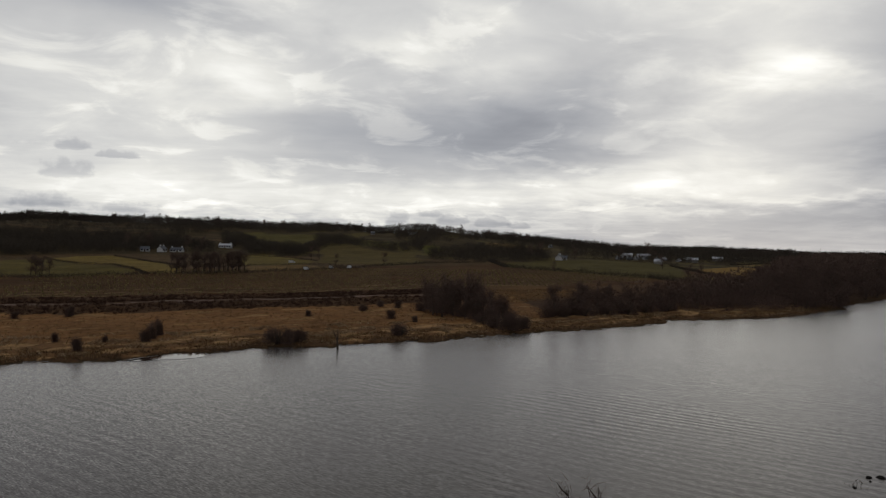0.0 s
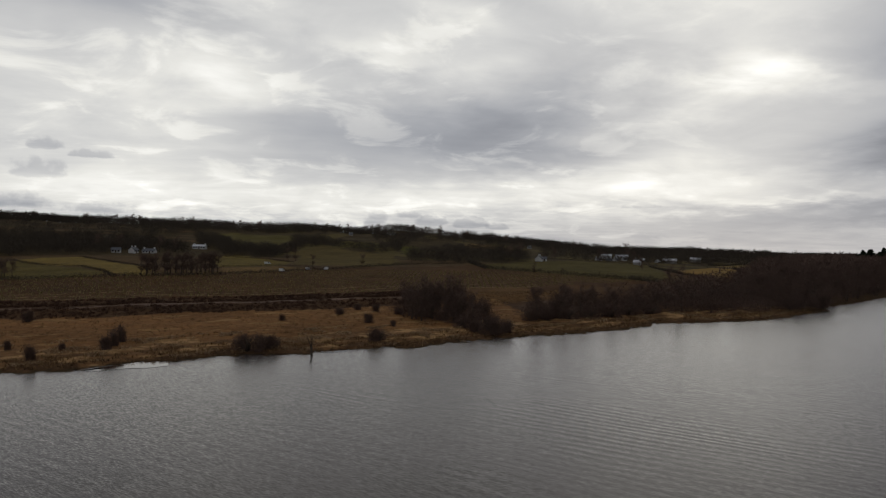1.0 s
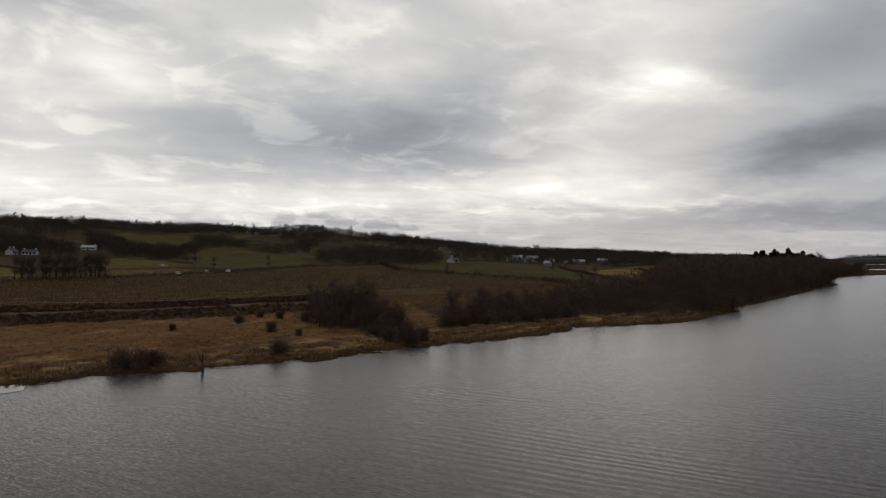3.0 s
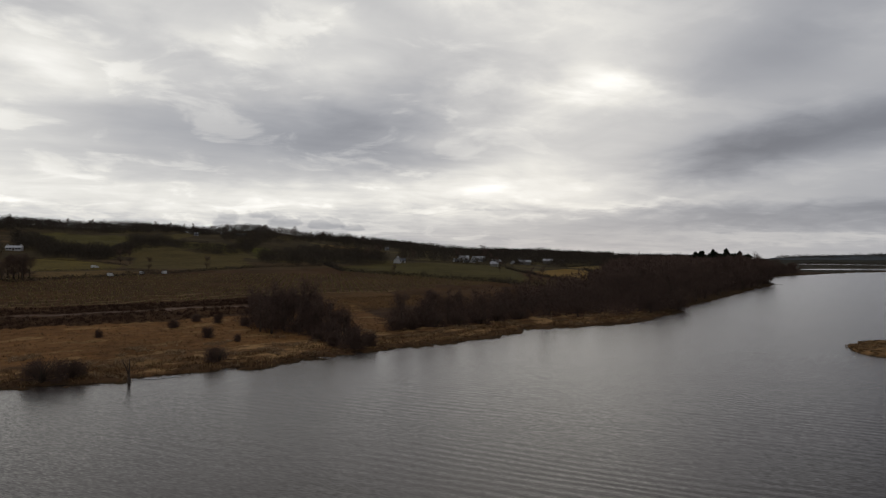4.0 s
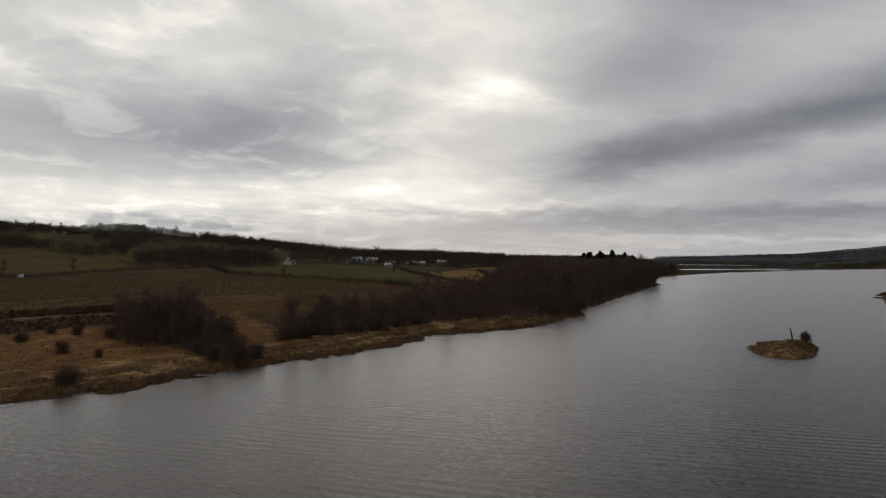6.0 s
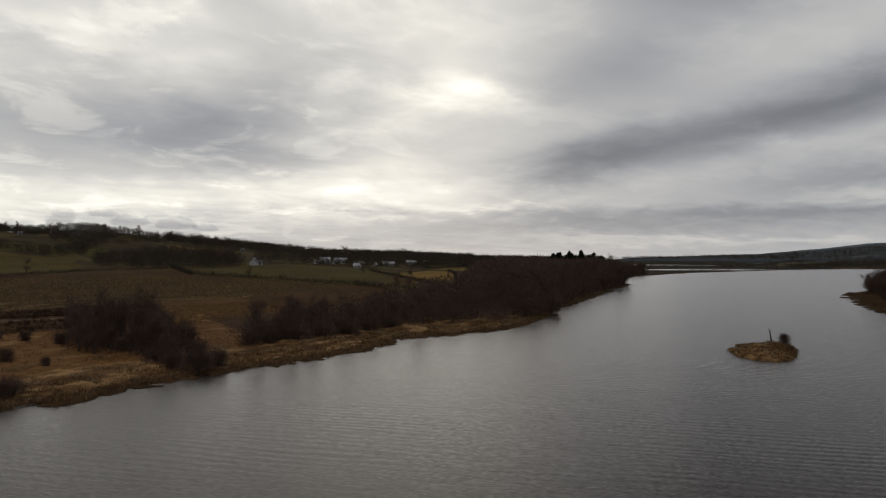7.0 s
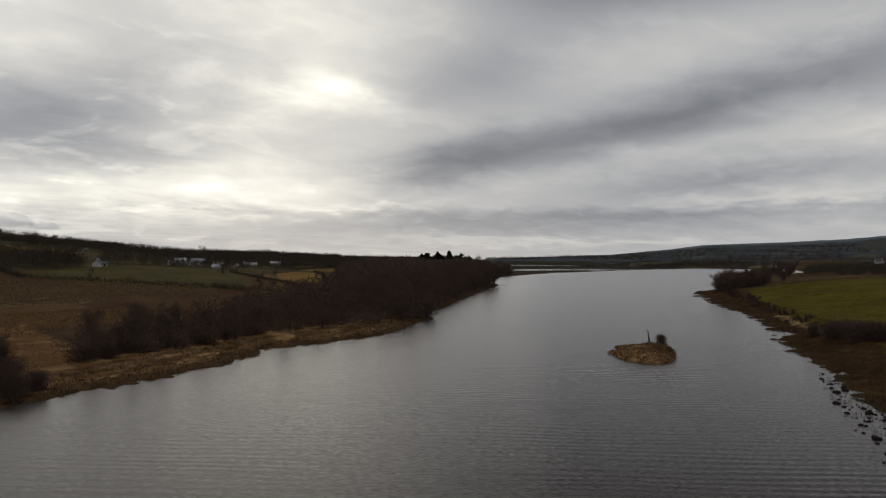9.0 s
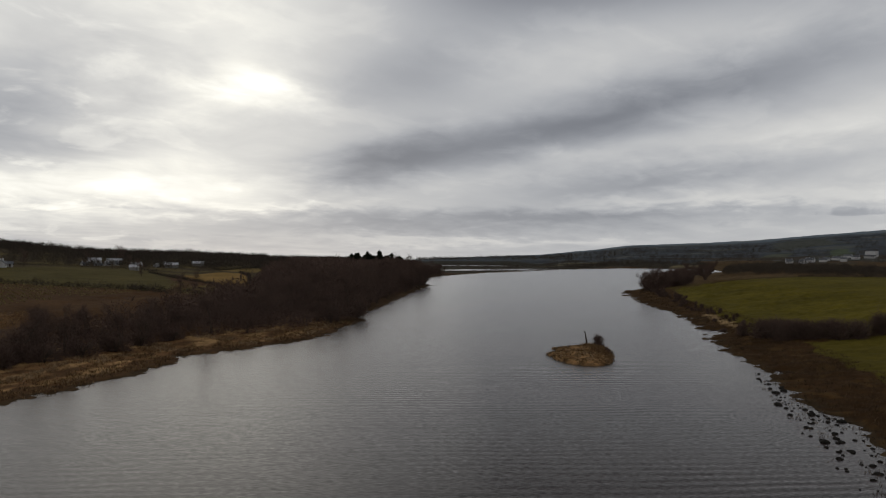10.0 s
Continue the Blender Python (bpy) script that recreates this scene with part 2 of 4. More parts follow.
def ground_material():
    """Land colours and the painted far haze come from the sheet's own base colour; grain, tufts and dirt on two scales
    go over it.
    """
    mat = bpy.data.materials.new("land")
    mat.use_nodes = True
    n = Net(mat.node_tree)
    place = n.place()
    paint = n.add("ShaderNodeVertexColor")
    paint.layer_name = "cover"
    cover = paint.outputs["Color"]
    patch = n.noise(place, 0.045, 5, 0.6, 0.4)
    tuft = n.noise(n.v("MULTIPLY", place, (1, 1, 0.3)), 0.55, 5, 0.7)
    blade = n.noise(place, 3.0, 3, 0.7)
    fac = n.m("ADD", n.m("ADD", n.m("MULTIPLY", patch, 0.9), n.m("MULTIPLY", tuft, 1.0)), n.m("MULTIPLY", blade, 0.4))
    tone = n.ramp(n.m("MULTIPLY", fac, 0.435), [(0.30, (0.36, 0.33, 0.31)), (0.5, (1.0, 1.0, 1.0)), (0.70, (1.75, 1.72, 1.6))])
    shader = n.add("ShaderNodeBsdfPrincipled")
    n.link(n.mix(1.0, cover, tone, "MULTIPLY"), shader.inputs["Base Color"])
    shader.inputs["Roughness"].default_value = 0.95
    shader.inputs["Specular IOR Level"].default_value = 0.03
    b = n.add("ShaderNodeBump")
    b.inputs["Strength"].default_value = 0.4
    b.inputs["Distance"].default_value = 0.35 * UNIT
    n.link(n.m("ADD", tuft, n.m("MULTIPLY", blade, 0.3)), b.inputs["Height"])
    n.link(b.outputs[0], shader.inputs["Normal"])
    out = n.add("ShaderNodeOutputMaterial")
    n.link(shader.outputs[0], out.inputs[0])
    return mat


def water_material(name, rough, gain_low, strength, sheen):
    mat = bpy.data.materials.new(name)
    mat.use_nodes = True
    n = Net(mat.node_tree)
    place = n.place()
    turn = n.add("ShaderNodeMapping")
    n.link(place, turn.inputs[0])
    turn.inputs["Rotation"].default_value = (0, 0, radians(RIPPLE_TURN))
    along = n.v("MULTIPLY", turn.outputs[0], (0.20, 1.0, 1.0))
    ripple = n.noise(along, 1.5, 3, 0.55, 0.3)
    swell = n.noise(along, 0.55, 2, 0.5, 0.3)
    small = n.noise(n.v("MULTIPLY", along, (2.0, 1, 1)), 3.0, 2, 0.5)
    gust = n.noise(place, 0.018, 3, 0.5, 0.5)
    wave = n.add("ShaderNodeTexWave")
    wave.wave_type, wave.bands_direction = "BANDS", "Y"
    n.link(n.v("MULTIPLY", turn.outputs[0], (0.35, 1.0, 1.0)), wave.inputs["Vector"])
    for key, value in (("Scale", 0.25), ("Distortion", 8.0), ("Detail", 2.0), ("Detail Scale", 0.45), ("Detail Roughness", 0.5)):
        wave.inputs[key].default_value = value
    gain = n.ramp(gust, [(0.36, (gain_low,) * 3), (0.6, (1, 1, 1))])
    murk = n.ramp(gust, [(0.3, (0.028, 0.019, 0.016)), (0.7, (0.037, 0.026, 0.021))])
    depth = n.add("ShaderNodeBsdfDiffuse")
    n.link(murk, depth.inputs["Color"])
    gloss = n.add("ShaderNodeBsdfGlossy")
    gloss.inputs["Color"].default_value = (sheen, sheen * 0.99, sheen * 0.98, 1)
    streak = n.noise(n.v("MULTIPLY", turn.outputs[0], (0.3, 1.0, 1.0)), 0.4, 4, 0.65, 0.4)
    n.link(n.m("MULTIPLY", n.m("ADD", 0.7, n.m("MULTIPLY", streak, 0.6)), rough), gloss.inputs["Roughness"])
    edge = n.add("ShaderNodeFresnel")
    edge.inputs["IOR"].default_value = 1.333
    b = n.add("ShaderNodeBump")
    b.inputs["Distance"].default_value = 0.09 * UNIT
    wind = n.m("MULTIPLY", gain, strength)
    # long low wind waves in trains, with cat's paws of finer ripple
    train = n.smooth(n.noise(n.v("MULTIPLY", turn.outputs[0], (0.5, 1.0, 1.0)), 0.035, 3, 0.55, 0.5), 0.42, 0.62, 0.03, 1.0)
    # sheltered under the far bank
    lee = n.add("ShaderNodeVectorMath")
    lee.operation = "DOT_PRODUCT"
    n.link(place, lee.inputs[0])
    lee.inputs[1].default_value = (-0.38, 0.925, 0.0)
    train = n.m("MULTIPLY", train, n.smooth(lee.outputs["Value"], 52.0, 96.0, 1.0, 0.05))
    tall = n.m("ADD", n.m("MULTIPLY", ripple, 0.26), n.m("MULTIPLY", small, 0.08))
    tall = n.m("ADD", tall, n.m("MULTIPLY", n.m("MULTIPLY", wave.outputs["Fac"], train), 0.42))
    n.link(n.m("ADD", tall, n.m("ADD", n.m("MULTIPLY", swell, 0.35), n.m("MULTIPLY", streak, 0.10))), b.inputs["Height"])
    n.link(n.m("MULTIPLY", wind, n.smooth(lee.outputs["Value"], 60.0, 98.0, 1.0, 0.35)), b.inputs["Strength"])
    chop = n.add("ShaderNodeTexNoise")
    n.link(along, chop.inputs["Vector"])
    chop.inputs["Scale"].default_value, chop.inputs["Detail"].default_value = 11.0, 2.0
    slope = n.v("MULTIPLY", n.v("SUBTRACT", chop.outputs["Color"], (0.5, 0.5, 0.5)), (0.5 * strength, 0.5 * strength, 0.0))
    facet = n.v("NORMALIZE", n.v("ADD", b.outputs[0], slope))
    for node in (gloss, edge):
        n.link(facet, node.inputs["Normal"])
    both = n.add("ShaderNodeMixShader")
    n.link(edge.outputs[0], both.inputs[0])
    n.link(depth.outputs[0], both.inputs[1])
    n.link(gloss.outputs[0], both.inputs[2])
    out = n.add("ShaderNodeOutputMaterial")
    n.link(both.outputs[0], out.inputs[0])
    return mat


RIPPLE_TURN = 45.0
LAND, WATER, STILL = ground_material(), water_material("lake_water", 0.23, 0.3, 0.62, 0.84), water_material("still_water", 0.03, 0.05, 0.05, 1.0)


# ---------------------------------------------------------------- mesh helpers
def mesh_of(name, verts, faces, mats, smooth=False):
    me = bpy.data.meshes.new(name)
    me.from_pydata([tuple(v) for v in verts], [], faces)
    for m in mats if isinstance(mats, (list, tuple)) else [mats]:
        me.materials.append(m)
    if smooth:
        me.polygons.foreach_set("use_smooth", np.ones(len(me.polygons), bool))
    me.update()
    return me


def soup(name, tris, mat):
    """A mesh of loose triangles from an array of shape n, 3, 3."""
    me = bpy.data.meshes.new(name)
    count = len(tris)
    me.vertices.add(count * 3)
    me.vertices.foreach_set("co", np.ascontiguousarray(tris, np.float32).ravel())
    me.loops.add(count * 3)
    me.loops.foreach_set("vertex_index", np.arange(count * 3, dtype=np.int32))
    me.polygons.add(count)
    me.polygons.foreach_set("loop_start", np.arange(0, count * 3, 3, dtype=np.int32))
    me.materials.append(mat)
    me.update(calc_edges=True)
    return me


def part(name, me, parent, label=""):
    ob = new(name, me)
    ob.parent = parent
    return tagged(ob, label=label)


def thing(name, m, label, category, group="", kind=""):
    ob = new(name)
    ob.empty_display_size = 0.3
    ob.matrix_basis = m
    return tagged(ob, label, category, group, kind)


def blades(base, way, width, rng):
    """Thin triangles from base points along way vectors."""
    side = np.cross(way, rng.normal(size=way.shape))
    side /= np.linalg.norm(side, axis=1)[:, None] + 1e-9
    side *= np.asarray(width).reshape(-1, 1) / 2
    return np.stack([base - side, base + side, base + way], 1)


def tube(path, radii, sides=5):
    """Vertices and faces of a tapered tube along a path."""
    verts, faces = [], []
    for k, (p, r) in enumerate(zip(path, radii)):
        p = Vector(p)
        a = Vector(path[max(0, k - 1)])
        b = Vector(path[min(len(path) - 1, k + 1)])
        t = (b - a).normalized()
        u = t.orthogonal().normalized()
        w = t.cross(u)
        for s in range(sides):
            f = 6.2832 * s / sides
            verts.append(p + (u * math.cos(f) + w * math.sin(f)) * r)
        if k:
            for s in range(sides):
                i, j = (k - 1) * sides + s, (k - 1) * sides + (s + 1) % sides
                faces.append((i, j, j + sides, i + sides))
    faces.append(tuple(range(sides))[::-1])
    faces.append(tuple(range((len(path) - 1) * sides, len(path) * sides)))
    return verts, faces


def joined(pieces):
    verts, faces = [], []
    for v, f in pieces:
        o = len(verts)
        verts += v
        faces += [tuple(i + o for i in face) for face in f]
    return verts, faces


def box(x0, x1, y0, y1, z0, z1):
    v = [Vector((x, y, z)) for z in (z0, z1) for x, y in ((x0, y0), (x1, y0), (x1, y1), (x0, y1))]
    return v, [(3, 2, 1, 0), (4, 5, 6, 7), (0, 1, 5, 4), (1, 2, 6, 5), (2, 3, 7, 6), (3, 0, 4, 7)]


def ground_z(x, y):
    return float(height(np.array([x]), np.array([y]))[0])


# ---------------------------------------------------------------- the land
# Shorelines in plan, land on the far side of each
FAR_SHORE = [(-420, 30), (-200, 62), (-110, 78), (-60, 86), (-47, 88), (-40, 90), (-31, 89.5), (-23, 95), (-16, 101), (-3.6, 101.8),
             (7.7, 107.5), (12, 106.8), (20.5, 112.9), (30.5, 118), (45.5, 123.5), (59, 130), (67, 136), (70, 140), (81, 139.8), (100, 145),
             (121, 160), (129, 165), (139, 179), (160, 193), (196, 221), (248, 261), (300, 300), (335, 345), (405, 398), (473, 430), (566, 470), (846, 538),
             (1035, 559), (1110, 445)]
NEAR_SHORE = [(1110, 445), (900, 350), (640, 290), (480, 250), (390, 205), (340, 196), (318, 191), (247, 148), (217, 125), (186, 105), (144, 84), (125, 72), (103, 61),
              (96, 55.5), (84, 48.5), (60, 40), (40, 32.5), (20, 27), (8, 23), (-10, 18), (-60, 4), (-420, -60)]
LAKE = FAR_SHORE + NEAR_SHORE
O = (6.0, 15.0)


def segment_distance(x, y, line):
    best = np.full(x.shape, 1e9)
    for (ax, ay), (bx, by) in zip(line, line[1:]):
        ux, uy = bx - ax, by - ay
        s = np.clip(((x - ax) * ux + (y - ay) * uy) / (ux * ux + uy * uy), 0, 1)
        best = np.minimum(best, np.hypot(x - ax - s * ux, y - ay - s * uy))
    return best


def in_ring(x, y, ring):
    inside = np.zeros(x.shape, bool)
    for (ax, ay), (bx, by) in zip(ring, ring[1:] + ring[:1]):
        if ay != by:
            inside ^= ((ay > y) != (by > y)) & (x < (bx - ax) * (y - ay) / (by - ay) + ax)
    return inside


def wobble(x, y, size, seed):
    """Smooth random relief between -1 and 1 from a few crossed waves."""
    rng = np.random.RandomState(seed)
    out = np.zeros(x.shape)
    for k in range(7):
        a, p = rng.uniform(0, 6.283), rng.uniform(0, 6.283)
        f = 6.283 / (size * rng.uniform(0.5, 1.6))
        out += np.sin((x * math.cos(a) + y * math.sin(a)) * f + p + 1.3 * np.sin((x * math.sin(a) - y * math.cos(a)) * f * 0.6 + 2 * p))
    return out / 4.2


def height(x, y):
    x, y = np.asarray(x, float), np.asarray(y, float)
    lake = in_ring(x, y, LAKE)
    df, dn = segment_distance(x, y, FAR_SHORE), segment_distance(x, y, NEAR_SHORE)
    far = df < dn
    d = np.where(lake, -np.minimum(df, dn), np.minimum(df, dn))
    r = np.hypot(x - O[0], y - O[1])
    az = np.degrees(np.arctan2(x - O[0], y - O[1]))
    ragged = 1.6 * wobble(x, y, 9, 3) + 1.5 * wobble(x, y, 3.2, 4)
    ds = d + ragged * np.clip(r / 150, 0.5, 2.5)
    low_far = np.interp(ds, [-60, -6, -1, 0, 1.5, 8, 20, 45, 54, 64, 70, 76, 82, 130, 210, 330], [-3, -0.9, -0.25, 0, 0.3, 0.5, 0.8, 1.3, 1.6, 2.7, 2.7, 2.2, 2.7, 4.2, 7.0, 9.0])
    low_near = np.interp(ds, [-60, -12, -1, 0, 2, 10, 22, 50, 75, 110, 200], [-3, -0.5, -0.12, 0, 0.3, 1.3, 2.4, 6.3, 7.8, 7.2, 5])
    low = np.where(far, low_far, low_near)
    # woodland side stays low
    low = np.where(far & (low > 3), 3 + (low - 3) * np.interp(az, [22, 34, 60], [1, 0.55, 0.4]), low)
    ridge = np.interp(az, [-70, -40, -25, -15, -6, 0, 4.5, 8, 12, 17, 21, 25, 30, 35, 45, 50, 56, 60, 63, 68, 72, 76, 81, 95, 130],
                      [27, 36, 42, 42, 39, 36, 39, 36, 28, 20, 14, 11, 8, 6, 5, 14, 26, 46, 66, 76, 86, 104, 124, 130, 60])
    near_r = np.interp(az, [-40, 20, 32, 45, 48, 90], [340, 380, 500, 700, 1000, 900])
    far_r = np.interp(az, [-40, 0, 20, 35, 45, 48, 60, 90], [860, 880, 1000, 1200, 1600, 2600, 3000, 3000])
    s = np.clip((r - near_r) / (far_r - near_r), 0, 1)
    s = s * s * (3 - 2 * s)
    behind = (az > 125) | (az < -95)
    z = low + np.where(d > 0, (np.where(behind, 20, ridge) - low) * s, 0)
    z += np.where(d > 6, 0.12 * wobble(x, y, 14, 5) + np.clip((r - 300) / 500, 0, 1) * 1.6 * wobble(x, y, 120, 6), 0)
    z += np.where((d > 0) & (d < 70) & far, 0.12 * wobble(x, y, 4, 8), 0)
    # past the ridge the land falls gently
    z = np.where(r > far_r, z - (r - far_r) * 0.012, z)
    # flooded flats past the wooded point
    flat = np.clip((az - 45) / 2, 0, 1) * np.clip((58 - az) / 2, 0, 1) * np.clip((1500 - r) / 200, 0, 1) * (r > 420)
    z = np.where(d > 0, z * (1 - flat) + np.minimum(z, 0.5) * flat, z)
    # small wet hollows behind the shore
    for px, py, sx, sy, dep in POOLS:
        z -= dep * np.exp(-((x - px) / sx) ** 2 - ((y - py) / sy) ** 2)
    # islet
    di = segment_distance(x, y, ISLET + ISLET[:1]) * np.where(in_ring(x, y, ISLET), 1, -1) + 0.3 * wobble(x, y, 2.5, 9)
    z = np.maximum(z, np.where(di > -4, np.interp(di, [-4, 0, 0.6, 3.5], [-3, 0, 0.4, 0.95]), -9))
    return z


ISLET = [(112.0, 101.0), (106.8, 95.4), (105.0, 92), (105.2, 89.4), (107.1, 87.5), (111.6, 88.3), (120, 92.9), (125, 97), (124.6, 100.3), (120.5, 101.5), (118.0, 103.8), (114.5, 98.2)]
POOLS = [(-7.6, 102.0, 1.3, 0.7, 0.7), (2.6, 106.0, 1.1, 0.6, 0.7), (8.6, 108.6, 1.2, 0.6, 0.7), (28.0, 118.3, 1.2, 0.9, 0.8), (21.5, 114.6, 1.2, 0.7, 0.7), (-31.5, 91.2, 1.4, 0.8, 0.8), (-20.3, 97.8, 1.2, 0.8, 0.8), (-11.0, 102.2, 1.0, 0.6, 0.7), (-44.0, 90.6, 1.6, 0.8, 0.8),
         (-28, 92.6, 2.8, 2.1, 1.0), (-24.7, 95.2, 2.8, 2.1, 1.0), (-1.6, 104.2, 1.8, 1.2, 0.9), (0.9, 105.4, 1.6, 1.1, 0.9), (166, 91.5, 3, 1.5, 1.6), (170, 94, 3, 1.5, 1.6), (119.8, 66, 1.6, 1.1, 1.6),
         (690, 572, 58, 26, 2.0), (768, 577, 55, 20, 2.0), (1050, 900, 95, 75, 2.6), (1165, 832, 85, 75, 2.6)]
FIELDS = []


def field(red, green, blue, *corners):
    """A field's ground colour and its corners in plan."""
    FIELDS.append(((red, green, blue), list(corners)))


# pastures below the hill farm
field(0.088, 0.083, 0.036, (-157, 364), (-149, 389), (-135, 394), (-116, 371), (-91, 329), (-78, 306), (-68, 263), (-71, 263), (-83, 269), (-92, 287), (-109, 313), (-125, 319))
field(0.052, 0.053, 0.024, (-230, 330), (-170, 324), (-163, 352), (-154, 359), (-122, 313), (-107, 303), (-90, 278), (-84, 264), (-87, 250), (-99, 236), (-107, 241), (-200, 240))
field(0.066, 0.066, 0.030, (-74, 434), (-61, 451), (-39, 410), (-24, 384), (-27, 343), (-51, 319), (-54, 318))
field(0.080, 0.068, 0.042, (-50, 313), (-29, 329), (-10, 324), (-20, 307), (-33, 290), (-46, 284))
# hillside
field(0.050, 0.055, 0.026, (-123, 650), (-103, 691), (-42, 669), (-20, 668), (1, 649), (-20, 640), (-36, 651), (-44, 582), (-58, 520), (-77, 543), (-96, 612), (-114, 605))
field(0.052, 0.051, 0.027, (-12, 568), (1, 535), (25, 493), (39, 486), (36, 446), (39, 390), (18, 346), (-23, 359), (-24, 464), (-36, 484))
field(0.050, 0.062, 0.022, (50, 573), (62, 590), (69, 548), (62, 507), (47, 483))
field(0.048, 0.054, 0.024, (-9, 638), (32, 624), (41, 570), (23, 538), (5, 554))
field(0.092, 0.078, 0.044, (127, 694), (161, 725), (192, 703), (175, 630), (134, 616), (117, 634))
field(0.070, 0.070, 0.040, (330, 960), (372, 985), (425, 960), (420, 850), (399, 820), (384, 874), (358, 886))
field(0.056, 0.050, 0.036, (318, 940), (330, 980), (352, 887), (339, 880))
# by the village
field(0.043, 0.046, 0.022, (76, 391), (122, 450), (187, 475), (226, 466), (165, 329), (140, 283), (128, 291), (101, 328), (78, 352))
field(0.120, 0.098, 0.042, (216, 413), (257, 451), (272, 442), (247, 396), (192, 313), (174, 295), (186, 336), (185, 352))
field(0.085, 0.078, 0.038, (282, 494), (386, 576), (398, 555), (331, 488), (288, 455))
field(0.070, 0.070, 0.030, (148, 290), (172, 311), (170, 284), (156, 265), (136, 253), (132, 260))
# green fields on the near side
field(0.054, 0.059, 0.014, (310, 164), (335, 156), (390, 130), (420, 98), (460, 40), (420, -30), (200, 10), (176, 42), (160, 64), (158, 77), (164, 85), (183, 95), (214, 112), (255, 136))
field(0.046, 0.050, 0.014, (147, 71), (150, 66), (155, 56), (165, 36), (150, 10), (95, 14), (108, 52), (124, 59))
# far slopes
field(0.074, 0.078, 0.054, (1440, 470), (1433, 421), (1578, 455), (1570, 497))
field(0.068, 0.082, 0.050, (1425, 352), (1464, 319), (1718, 374), (1633, 393))
field(0.060, 0.062, 0.052, (1700, 520), (2100, 640), (2250, 560), (1900, 430))
field(0.058, 0.062, 0.055, (1900, 300), (2300, 420), (2500, 330), (2100, 200))


def cover_haze_at(x, y, z):
    lake = in_ring(x, y, LAKE)
    df, dn = segment_distance(x, y, FAR_SHORE), segment_distance(x, y, NEAR_SHORE)
    far = df < dn
    d = np.minimum(df, dn) + 2.0 * wobble(x, y, 12, 21)
    r = np.hypot(x - O[0], y - O[1])
    az = np.degrees(np.arctan2(x - O[0], y - O[1]))
    out = np.empty((*x.shape, 3))
    out[:] = (0.050, 0.040, 0.028)

    def put(mask, colour):
        out[mask] = colour

    put(far & (r > 420), (0.034, 0.031, 0.022))
    put(far & (r > 430) & (r < 1100) & (az > -6) & (wobble(x * 1.4, y * 0.7, 75, 36) > 0.3), (0.056, 0.054, 0.028))
    put(far & (r > 560) & (r < 1300) & (az > 44), (0.026, 0.028, 0.030))
    heath = far & (r > 560) & (r < 800) & (az < -12)
    put(heath & (wobble(x * 0.8, y * 1.6, 46, 37) > 0.45), (0.058, 0.045, 0.035))
    # distance haze is put into the far ground colours: paler and bluer
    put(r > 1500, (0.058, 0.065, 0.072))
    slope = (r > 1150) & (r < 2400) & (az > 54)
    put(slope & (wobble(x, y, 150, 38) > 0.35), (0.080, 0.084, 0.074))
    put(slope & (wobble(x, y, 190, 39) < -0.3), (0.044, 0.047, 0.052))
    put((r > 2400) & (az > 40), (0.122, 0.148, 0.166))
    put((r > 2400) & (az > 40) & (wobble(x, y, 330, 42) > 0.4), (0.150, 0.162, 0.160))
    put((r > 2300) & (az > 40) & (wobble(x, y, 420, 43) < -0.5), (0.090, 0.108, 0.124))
    wide = far & (x < 60)
    put(far & (d < 200) & (r < 420), (0.045, 0.029, 0.018))
    put(wide & (d < 84), (0.042, 0.030, 0.024))
    put(wide & (np.abs(d - 67) < 1.5), (0.085, 0.070, 0.080))
    put(wide & (d > 86) & (d < 200) & (r < 420) & (wobble(x * 0.6, y * 1.5, 22, 29) > 0.1), (0.042, 0.028, 0.018))
    put(far & (x > 34) & (x < 64) & (d > 50) & (d < 92), (0.070, 0.048, 0.030))
    rut = d + 1.2 * wobble(x, y, 30, 24)
    put(far & (x < 70) & (x > -90) & ((np.abs(rut - 90) < 0.7) | (np.abs(rut - 96) < 0.5) | (np.abs(rut - 104) < 0.5)), (0.105, 0.086, 0.066))
    marsh = far & (d < 54) & (x < 44)
    put(marsh, (0.114, 0.073, 0.044))
    put(marsh & (wobble(x, y, 16, 25) > 0.5), (0.100, 0.062, 0.036))
    put(marsh & (wobble(x * 0.7 + y * 0.4, 1.6 * y - 0.6 * x, 12, 26) > 0.55), (0.150, 0.110, 0.070))
    shore = far & (x < 130)
    put(shore & (d < 16), (0.100, 0.068, 0.046))
    drift = wobble(0.5 * x + 0.25 * y, y - 0.45 * x, 5.0, 27)
    put(shore & (d < 17) & (drift > 0.25), (0.190, 0.146, 0.100))
    put(shore & (d < 13) & (drift < -0.45), (0.055, 0.038, 0.027))
    put(far & (d < 3.4), (0.050, 0.035, 0.026))
    put(far & (d < 60) & (x > 122) & (x < 520), (0.032, 0.024, 0.018))
    put(~far & (r < 420), (0.036, 0.030, 0.016))
    put(~far & (d < 30) & (r < 420) & (wobble(x, y, 17, 45) > 0.2), (0.048, 0.044, 0.017))
    put(~far & (d < 18) & (r < 420), (0.028, 0.019, 0.012))
    put(~far & (d < 16) & (r < 420) & (wobble(x, y, 6, 46) > 0.45), (0.043, 0.031, 0.018))
    for colour, ring in FIELDS:
        put(in_ring(x + 1.5 * wobble(x, y, 25, 22), y + 1.5 * wobble(x, y, 25, 23), ring) & ~lake, np.array(colour) * (np.array([1.05, 0.98, 0.9]) if ring[0][0] < 1000 else np.ones(3)))
    put(segment_distance(x, y, [(202, 108), (186, 98.6), (175.5, 91.5)]) < 1.1, (0.17, 0.145, 0.11))
